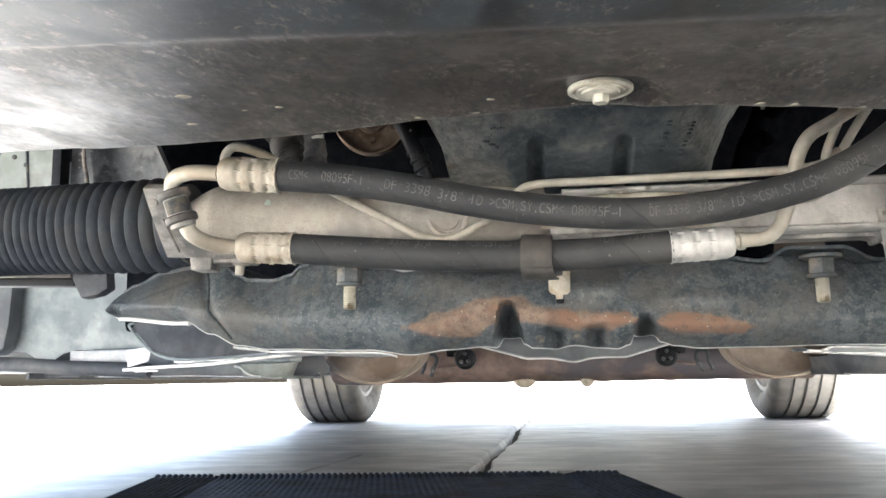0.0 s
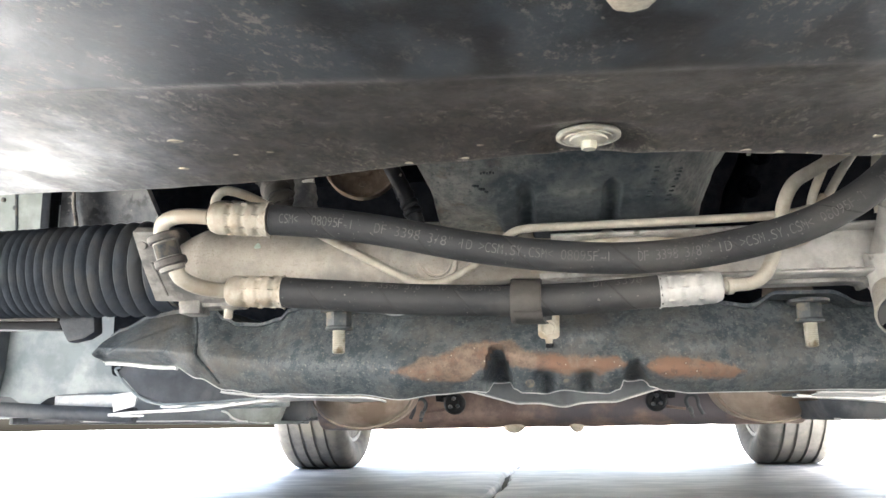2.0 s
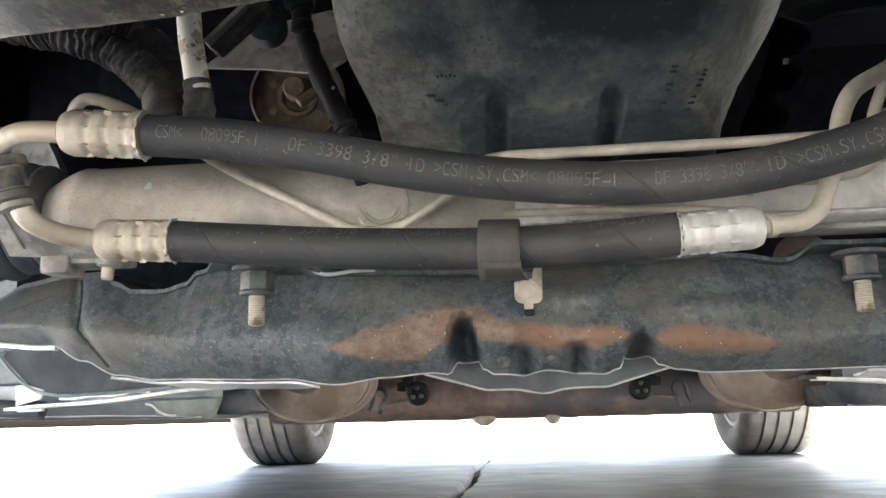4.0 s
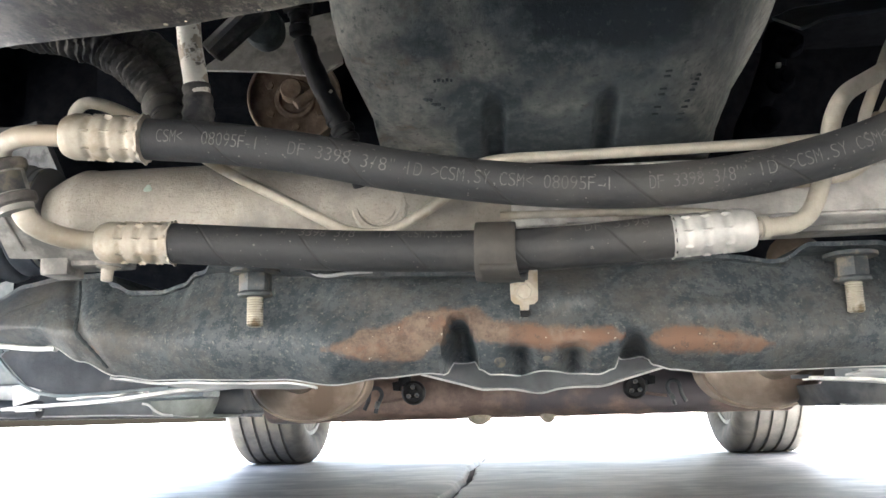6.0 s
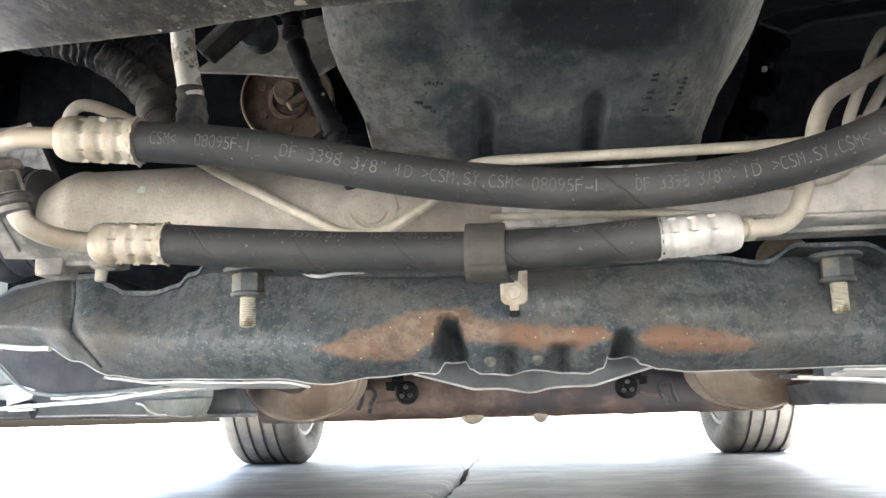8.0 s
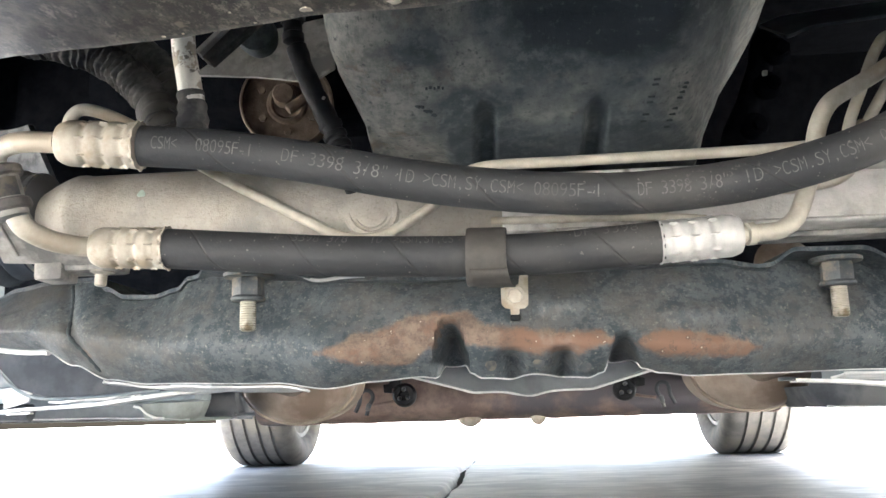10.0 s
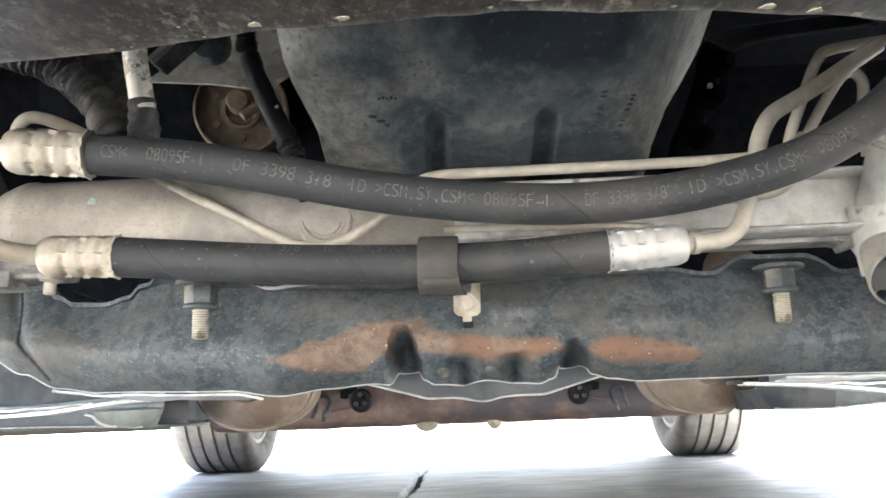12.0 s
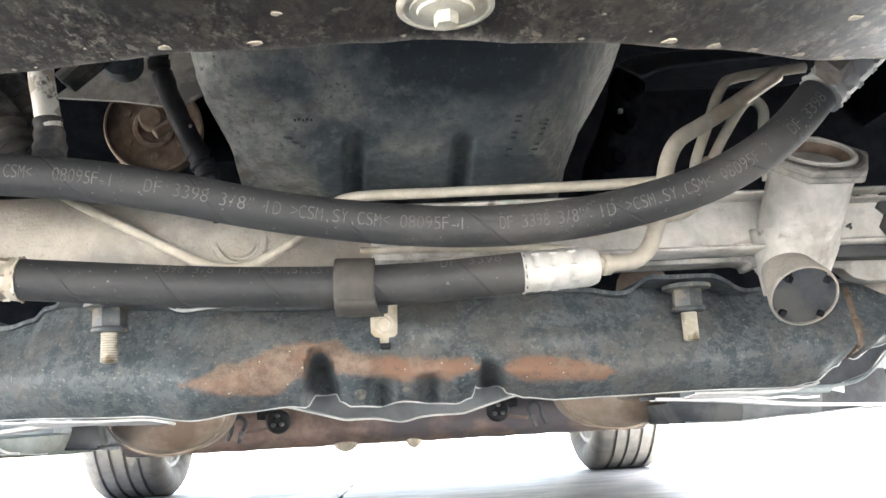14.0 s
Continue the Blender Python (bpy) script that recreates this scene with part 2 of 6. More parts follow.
def crossmember_material():
    """Blue-grey paint gone chalky in patches, with rust where it is rubbed off and shade painted into the tip pressing
    (masks: rust, and chalk whose negative is shade).
    """
    m = bpy.data.materials.new("chassis_paint_with_rust")
    N, L, B = nodes_of(m)
    tc = N.new("ShaderNodeTexCoord").outputs["Object"]
    at = N.new("ShaderNodeAttribute")
    at.attribute_name = "rust"
    ch = N.new("ShaderNodeAttribute")
    ch.attribute_name = "chalk_shade"

    def calc(op, a, b, c=0.0):
        n = N.new("ShaderNodeMath")
        n.operation = op
        for k, v in enumerate((a, b, c)):
            if hasattr(v, "links"):
                L.new(v, n.inputs[k])
            else:
                n.inputs[k].default_value = v
        return n.outputs[0]
    lump = noise_node(N, L, tc, 105, 8, 0.78)
    broad = noise_node(N, L, tc, 13, 5, 0.6)
    paint = mix(N, L, ramp(N, L, broad, 0.40, 0.62), (0.074, 0.086, 0.092), (0.099, 0.109, 0.112))
    paint = mix(N, L, calc("MULTIPLY", ramp(N, L, lump, 0.49, 0.54), ramp(N, L, broad, 0.24, 0.46)), paint, (0.039, 0.050, 0.056))
    paint = mix(N, L, ramp(N, L, noise_node(N, L, tc, 170, 8, 0.85), 0.52, 0.58), paint, (0.036, 0.046, 0.053))
    paint = mix(N, L, ramp(N, L, calc("MULTIPLY_ADD", calc("SUBTRACT", lump, 0.5), 1.6, ch.outputs["Fac"]), 0.45, 0.85), paint, (0.165, 0.172, 0.165))
    paint = mix(N, L, ramp(N, L, noise_node(N, L, tc, 380, 4, 0.7), 0.58, 0.68), paint, (0.19, 0.185, 0.165))
    # Negative mask values darken the paint: shade painted into the tip pressing.
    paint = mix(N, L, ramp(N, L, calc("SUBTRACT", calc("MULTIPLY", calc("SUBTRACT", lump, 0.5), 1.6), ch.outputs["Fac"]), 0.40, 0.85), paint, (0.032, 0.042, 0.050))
    fac = ramp(N, L, calc("ADD", at.outputs["Fac"], calc("MULTIPLY_ADD", noise_node(N, L, tc, 90, 7, 0.75), 1.7, -0.85)), 0.28, 0.72)
    rust = mix(N, L, ramp(N, L, noise_node(N, L, tc, 60, 8, 0.8), 0.42, 0.58), (0.118, 0.086, 0.064), (0.215, 0.160, 0.120))
    rust = mix(N, L, ramp(N, L, noise_node(N, L, tc, 26, 6, 0.7), 0.47, 0.58), rust, (0.184, 0.108, 0.070))
    rust = mix(N, L, ramp(N, L, noise_node(N, L, tc, 150, 5, 0.75), 0.56, 0.64), rust, (0.125, 0.083, 0.060))
    paint = mix(N, L, ramp(N, L, noise_node(N, L, tc, 17, 8, 0.75), 0.48, 0.68), paint, (0.098, 0.090, 0.077))
    rust = mix(N, L, ramp(N, L, noise_node(N, L, tc, 300, 2), 0.70, 0.75), rust, (0.5, 0.43, 0.34))
    L.new(mix(N, L, fac, paint, rust), B.inputs["Base Color"])
    rg = N.new("ShaderNodeMapRange")
    rg.inputs["To Min"].default_value, rg.inputs["To Max"].default_value = 0.64, 0.88
    L.new(fac, rg.inputs["Value"])
    L.new(rg.outputs[0], B.inputs["Roughness"])
    bp = N.new("ShaderNodeBump")
    bp.inputs["Strength"].default_value, bp.inputs["Distance"].default_value = 0.45, 0.0015
    L.new(calc("ADD", noise_node(N, L, tc, 230, 6, 0.7), calc("MULTIPLY", lump, 0.8)), bp.inputs["Height"])
    L.new(bp.outputs[0], B.inputs["Normal"])
    return m


def tray_material():
    """Black plastic, bluish in front and filmed with brown dust behind (masks: dust, scuff, and one for the painted
    crease highlight).
    """
    m = bpy.data.materials.new("dusty_tray_plastic")
    N, L, B = nodes_of(m)
    tc = N.new("ShaderNodeTexCoord").outputs["Object"]
    dust = N.new("ShaderNodeAttribute")
    dust.attribute_name = "dust"
    scuff = N.new("ShaderNodeAttribute")
    scuff.attribute_name = "scuff"
    glint_wear = N.new("ShaderNodeAttribute")
    glint_wear.attribute_name = "glint_wear"

    def calc(op, a, b, c=0.0):
        n = N.new("ShaderNodeMath")
        n.operation = op
        for k, v in enumerate((a, b, c)):
            if hasattr(v, "links"):
                L.new(v, n.inputs[k])
            else:
                n.inputs[k].default_value = v
        return n.outputs[0]
    cloud = noise_node(N, L, tc, 36, 7, 0.65, (1, 0.6, 1))
    fine = noise_node(N, L, tc, 210, 6, 0.75, (1, 0.5, 1))
    plastic = mix(N, L, ramp(N, L, cloud, 0.46, 0.55), (0.003, 0.0042, 0.0056), (0.034, 0.043, 0.050))
    plastic = mix(N, L, ramp(N, L, fine, 0.56, 0.66), plastic, (0.060, 0.066, 0.064))
    film = mix(N, L, ramp(N, L, fine, 0.45, 0.56), (0.004, 0.0035, 0.003), (0.064, 0.054, 0.041))
    film = mix(N, L, ramp(N, L, noise_node(N, L, tc, 60, 6, 0.7, (1, 0.6, 1)), 0.5, 0.58), film, (0.020, 0.017, 0.014))
    mask = calc("MULTIPLY_ADD", calc("SUBTRACT", cloud, 0.5), 1.1, calc("MULTIPLY_ADD", calc("SUBTRACT", fine, 0.5), 0.6, dust.outputs["Fac"]))
    col = mix(N, L, ramp(N, L, mask, 0.25, 0.8), plastic, film)
    worn = calc("MULTIPLY", ramp(N, L, noise_node(N, L, tc, 230, 7, 0.8, (0.8, 0.5, 1)), 0.54, 0.66), scuff.outputs["Fac"])
    col = mix(N, L, worn, col, (0.23, 0.205, 0.16))
    col = mix(N, L, ramp(N, L, noise_node(N, L, tc, 240, 2, 0.5, (0.8, 0.6, 1)), 0.70, 0.74), col, (0.18, 0.155, 0.115))
    # powdery scrapes in loose clusters
    scrape = calc("MULTIPLY", ramp(N, L, noise_node(N, L, tc, 300, 7, 0.8, (1, 0.45, 1)), 0.53, 0.60), ramp(N, L, noise_node(N, L, tc, 34, 4, 0.6, (1, 0.7, 1)), 0.49, 0.60))
    col = mix(N, L, scrape, col, (0.20, 0.178, 0.142))
    # Painted highlight along the crease, with the pale line at the rear edge.
    col = mix(N, L, calc("MULTIPLY", glint_wear.outputs["Fac"], ramp(N, L, fine, 0.36, 0.56)), col, (0.36, 0.335, 0.29))
    L.new(col, B.inputs["Base Color"])
    B.inputs["Specular IOR Level"].default_value = 0.44
    B.inputs["Sheen Weight"].default_value = 0.02
    B.inputs["Sheen Roughness"].default_value = 0.45
    B.inputs["Sheen Tint"].default_value = (1.0, 0.95, 0.87, 1)
    B.inputs["IOR"].default_value = 1.55
    rr = N.new("ShaderNodeMapRange")
    L.new(cloud, rr.inputs["Value"])
    rr.inputs["From Min"].default_value, rr.inputs["From Max"].default_value = 0.40, 0.60
    rr.inputs["To Min"].default_value, rr.inputs["To Max"].default_value = 0.28, 0.44
    L.new(rr.outputs[0], B.inputs["Roughness"])
    bp = N.new("ShaderNodeBump")
    bp.inputs["Strength"].default_value, bp.inputs["Distance"].default_value = 0.14, 0.0012
    L.new(noise_node(N, L, tc, 260, 6, 0.75, (1, 0.6, 1)), bp.inputs["Height"])
    L.new(bp.outputs[0], B.inputs["Normal"])
    return m


def pan_material():
    """Bluish dark cast metal under blotches of pale olive dirt, left light painted in by the same mask."""
    m = bpy.data.materials.new("stained_oil_pan")
    N, L, B = nodes_of(m)
    tc = N.new("ShaderNodeTexCoord").outputs["Object"]
    at = N.new("ShaderNodeAttribute")
    at.attribute_name = "grime_light"
    base = mix(N, L, ramp(N, L, noise_node(N, L, tc, 26, 7, 0.7), 0.43, 0.57), (0.049, 0.060, 0.062), (0.084, 0.096, 0.096))
    base = mix(N, L, ramp(N, L, noise_node(N, L, tc, 120, 6, 0.8), 0.50, 0.60), base, (0.104, 0.116, 0.115))
    base = mix(N, L, ramp(N, L, noise_node(N, L, tc, 62, 7, 0.75), 0.53, 0.66), base, (0.041, 0.051, 0.056))
    # Negative mask values only darken the base tone.
    oil = N.new("ShaderNodeMath")
    oil.operation = "MULTIPLY_ADD"
    L.new(noise_node(N, L, tc, 30, 7, 0.7), oil.inputs[0])
    oil.inputs[1].default_value = 0.9
    L.new(at.outputs["Fac"], oil.inputs[2])
    base = mix(N, L, ramp(N, L, oil.outputs[0], 0.32, 0.02), base, (0.027, 0.034, 0.040))
    ad = N.new("ShaderNodeMath")
    ad.operation = "MULTIPLY_ADD"
    L.new(noise_node(N, L, tc, 27, 9, 0.72), ad.inputs[0])
    ad.inputs[1].default_value = 1.3
    L.new(at.outputs["Fac"], ad.inputs[2])
    grime_light = mix(N, L, ramp(N, L, noise_node(N, L, tc, 110, 6, 0.75), 0.40, 0.60), (0.115, 0.120, 0.110), (0.225, 0.222, 0.196))
    grime_light = mix(N, L, ramp(N, L, noise_node(N, L, tc, 45, 5, 0.7), 0.55, 0.68), grime_light, (0.125, 0.098, 0.074))
    col = mix(N, L, ramp(N, L, ad.outputs[0], 0.70, 1.10), base, grime_light)
    col = mix(N, L, ramp(N, L, noise_node(N, L, tc, 260, 4, 0.7), 0.58, 0.68), col, (0.062, 0.068, 0.067))
    L.new(col, B.inputs["Base Color"])
    B.inputs["Metallic"].default_value = 0.05
    B.inputs["Specular IOR Level"].default_value = 0.3
    B.inputs["Roughness"].default_value = 0.62
    bp = N.new("ShaderNodeBump")
    bp.inputs["Strength"].default_value, bp.inputs["Distance"].default_value = 0.45, 0.002
    L.new(noise_node(N, L, tc, 180, 7, 0.75), bp.inputs["Height"])
    L.new(bp.outputs[0], B.inputs["Normal"])
    return m


M_HOSE = hose_material()
M_TRAY = tray_material()
M_PAN = pan_material()
M_CROSS = crossmember_material()

# ---- building blocks ----
ORIGIN = {}


def finish(name, bm, material, base, sharp=38, loc=None):
    me = bpy.data.meshes.new(name)
    bmesh.ops.recalc_face_normals(bm, faces=bm.faces)
    bmesh.ops.translate(bm, verts=bm.verts, vec=-Vector(base))
    bm.to_mesh(me)
    bm.free()
    me.shade_smooth()
    me.set_sharp_from_angle(angle=radians(sharp))
    me.materials.append(material)
    ob = new(name, me)
    ob.location = loc if loc is not None else (0, 0, 0)
    ORIGIN[ob.name] = Vector(base)
    return ob


def thing(name, base, label, category, group="", kind=""):
    ob = new(name)
    ob.location = base
    ob.empty_display_size = 0.02
    ORIGIN[ob.name] = Vector(base)
    return tagged(ob, label, category, group, kind)


def solo(name, bm, material, base, label, category, group="", kind="", sharp=38):
    return tagged(finish(name, bm, material, base, sharp, base), label, category, group, kind)


def part(name, bm, material, parent, label="", sharp=38):
    ob = finish(name, bm, material, ORIGIN[parent.name], sharp)
    ob.parent = parent
    return tagged(ob, label)


def knots(table, x):
    """Smooth interpolation through (x, value) pairs."""
    if x <= table[0][0]:
        return table[0][1]
    for (a, p), (b, q) in zip(table, table[1:]):
        if x <= b:
            t = (x - a) / (b - a)
            return p + (q - p) * t * t * (3 - 2 * t)
    return table[-1][1]


def spline(pts, res=8):
    P = [Vector(p) for p in pts]
    P = [2 * P[0] - P[1]] + P + [2 * P[-1] - P[-2]]
    out = []
    for i in range(1, len(P) - 2):
        a, b, c, d = P[i - 1:i + 3]
        for k in range(res):
            t = k / res
            out.append(0.5 * (2 * b + (c - a) * t + (2 * a - 5 * b + 4 * c - d) * t * t + (3 * b - a - 3 * c + d) * t ** 3))
    out.append(P[-2])
    return out


def frames(path, toward=(0, -1, -0.15)):
    """Centre, tangent, normal toward a side, and up across, along a path, with arc length."""
    out, s = [], 0.0
    for i, p in enumerate(path):
        t = (path[min(i + 1, len(path) - 1)] - path[max(i - 1, 0)]).normalized()
        n = Vector(toward)
        n = (n - n.dot(t) * t)
        n = n.normalized() if n.length > 1e-4 else t.orthogonal().normalized()
        if i:
            s += (p - path[i - 1]).length
        out.append((p, t, n, n.cross(t), s))
    return out


def add_tube(bm, pts, r, n=14, res=8, toward=(0, -1, -0.15), wrap=0.0, ripple=None, folds=None):
    F = frames(spline(pts, res), toward)
    layer = bm.verts.layers.float.new("wrap") if wrap else None
    rings = []
    for p, t, a, b, s in F:
        rr = r(s / F[-1][4]) if callable(r) else r
        if ripple:
            rr += ripple(s)
        ring = []
        for k in range(n):
            ang = 2 * math.pi * k / n
            rf = rr + (folds(s, ang) if folds else 0.0)
            v = bm.verts.new(p + rf * (math.cos(ang) * a + math.sin(ang) * b))
            if layer:
                v[layer] = s / wrap + ((k + n // 2) % n) / n
            ring.append(v)
        rings.append(ring)
    for p, q in zip(rings, rings[1:]):
        for k in range(n):
            bm.faces.new((p[k], p[(k + 1) % n], q[(k + 1) % n], q[k]))
    bm.faces.new(rings[0][::-1])
    bm.faces.new(rings[-1])
    return F


def tube(pts, r, **kw):
    bm = bmesh.new()
    add_tube(bm, pts, r, **kw)
    return bm


def axis_frame(axis):
    a = Vector(axis).normalized()
    u = a.cross(Vector((0, 0, 1)) if abs(a.z) < 0.9 else Vector((0, 1, 0))).normalized()
    return a, u, a.cross(u)


def add_lathe(bm, profile, origin, axis, n=32, lobes=None):
    """profile: (radius, height along the axis); lobes(height, angle) adds to the radius."""
    a, u, v = axis_frame(axis)
    o = Vector(origin)
    rings = []
    for r, h in profile:
        ring = []
        for k in range(n):
            g = 2 * math.pi * k / n
            rr = max(1e-5, r + (lobes(h, g) if lobes else 0))
            ring.append(bm.verts.new(o + a * h + rr * (math.cos(g) * u + math.sin(g) * v)))
        rings.append(ring)
    for p, q in zip(rings, rings[1:]):
        for k in range(n):
            bm.faces.new((p[k], p[(k + 1) % n], q[(k + 1) % n], q[k]))
    bm.faces.new(rings[0][::-1])
    bm.faces.new(rings[-1])


def lathe(profile, origin, axis, n=32, lobes=None):
    bm = bmesh.new()
    add_lathe(bm, profile, origin, axis, n, lobes)
    return bm


def add_box(bm, c, size, bevel=0.0, m=None):
    made = bmesh.ops.create_cube(bm, size=1)["verts"]
    bmesh.ops.scale(bm, vec=size, verts=made)
    if bevel:
        edges = {e for v in made for e in v.link_edges}
        made = list({v for f in bmesh.ops.bevel(bm, geom=list(edges), offset=bevel, segments=2, affect="EDGES", profile=0.6)["faces"] for v in f.verts})
    if m:
        bmesh.ops.transform(bm, matrix=m.to_4x4(), verts=made)
    bmesh.ops.translate(bm, vec=c, verts=made)


def box(c, size, bevel=0.0, m=None):
    bm = bmesh.new()
    add_box(bm, c, size, bevel, m)
    return bm


def sheet(nu, nv, fn, thick=0.0):
    """A grid of fn(u, v) with u, v from 0 to 1, given a thickness."""
    bm = bmesh.new()
    V = [[bm.verts.new(fn(i / nu, j / nv)) for j in range(nv + 1)] for i in range(nu + 1)]
    for i in range(nu):
        for j in range(nv):
            bm.faces.new((V[i][j], V[i + 1][j], V[i + 1][j + 1], V[i][j + 1]))
    if isinstance(thick, Vector):
        made = bmesh.ops.extrude_face_region(bm, geom=bm.faces[:])["geom"]
        bmesh.ops.translate(bm, vec=thick, verts=[g for g in made if isinstance(g, bmesh.types.BMVert)])
    elif thick:
        bmesh.ops.recalc_face_normals(bm, faces=bm.faces)
        bmesh.ops.solidify(bm, geom=bm.faces[:], thickness=thick)
    return bm


def plate(outline, to_world, depth, bevel=0.0):
    """A flat plate: outline in its plane, to_world(a, b, d) gives the place."""
    bm = bmesh.new()
    n = len(outline)
    A = [bm.verts.new(to_world(a, b, 0)) for a, b in outline]
    C = [bm.verts.new(to_world(a, b, depth)) for a, b in outline]
    bm.faces.new(A)
    bm.faces.new(C[::-1])
    for k in range(n):
        bm.faces.new((A[k], C[k], C[(k + 1) % n], A[(k + 1) % n]))
    bmesh.ops.recalc_face_normals(bm, faces=bm.faces)
    if bevel:
        bmesh.ops.bevel(bm, geom=bm.edges[:], offset=bevel, segments=2, affect="EDGES", profile=0.6)
    return bm


def hexagon(r, h0, h1, origin, axis, turn=0.0):
    bm = bmesh.new()
    c = r * 0.93
    a, u, v = axis_frame(axis)
    rows = ((c, h0), (r, h0 + 0.0008), (r, h1 - 0.0012), (c, h1))
    rings = [[bm.verts.new(Vector(origin) + a * h + q * (math.cos(turn + k * math.pi / 3) * u + math.sin(turn + k * math.pi / 3) * v)) for k in range(6)] for q, h in rows]
    for p, q in zip(rings, rings[1:]):
        for k in range(6):
            bm.faces.new((p[k], p[(k + 1) % 6], q[(k + 1) % 6], q[k]))
    bm.faces.new(rings[0][::-1])
    bm.faces.new(rings[-1])
    return bm


def bump1(x, c, w):
    return math.exp(-((x - c) / w) ** 2)


# ---- ground ----
JOINT_X = -0.112


def build_ground():
    bm = bmesh.new()
    rows = [-600, -30, -3] + [-1 + 0.03 * i for i in range(190)] + [8, 40, 900]
    cols = (-600, -12, -1.6, -0.4, None, None, None, None, None, None, 0.3, 1.6, 12, 600)
    grid = []
    for y in rows:
        near = -1 <= y <= 4.7
        j = noise.noise(Vector((0.3, y * 2.1, 0))) * 0.012 if near else 0
        w = 0.015 + (0.008 * noise.noise(Vector((4.1, y * 9, 0))) if near else 0)
        e = 0.014 + (0.014 * noise.noise(Vector((7.7, y * 6, 0))) if near else 0)
        k = noise.noise(Vector((9.1, y * 17, 0))) * 0.003 if near else 0
        mid = ((JOINT_X + j - w - e, 0.0), (JOINT_X + j - w + k, -0.0035), (JOINT_X + j - w * 0.5, -0.018), (JOINT_X + j + w * 0.55, -0.020), (JOINT_X + j + w - k, -0.002), (JOINT_X + j + w + 0.4 * e, 0.0))
        it = iter(mid)
        line = []
        for x in cols:
            px, pz = (x, 0.0) if x is not None else next(it)
            line.append(bm.verts.new((px, y, pz)))
        grid.append(line)
    for a, b in zip(grid, grid[1:]):
        for k in range(len(cols) - 1):
            f = bm.faces.new((a[k], a[k + 1], b[k + 1], b[k]))
            f.material_index = 1 if k == 6 else 0
    ob = solo("ground", bm, M_CONCRETE, (0, 0, 0), "worn light grey concrete slab with an open joint", "ground", kind="structure")
    ob.data.materials.append(M_CRACK)
    part("scratch", tube([(-0.387 + 0.023 * i / 12 + 0.004 * noise.noise(Vector((i * 0.7, 0, 3))), 1.724 + 0.326 * i / 12, 0.0) for i in range(13)], lambda t: 0.0012 + 0.0008 * math.sin(9 * t), n=6), M_SPOT, ob, "pale drag mark")


build_ground()


# ---- car body: shell, floor, firewall ----
ARCHES = ((0.72, 0.36), (3.43, 0.36))
# Upper body is unseen; its outline is chosen for the shadow it casts.
ROOFLINE = ((-0.22, 0.55), (-0.1, 0.70), (0.5, 0.86), (1.05, 0.95), (1.75, 1.40), (2.3, 1.44), (3.2, 1.42), (3.75, 1.39), (3.9, 1.33), (4.0, 1.0), (4.05, 0.55))
HALFWIDTH = ((-0.22, 0.45), (-0.1, 0.68), (0.25, 0.84), (0.8, 0.89), (2.2, 0.9), (3.3, 0.89), (3.6, 0.87), (3.9, 0.80), (4.05, 0.66))


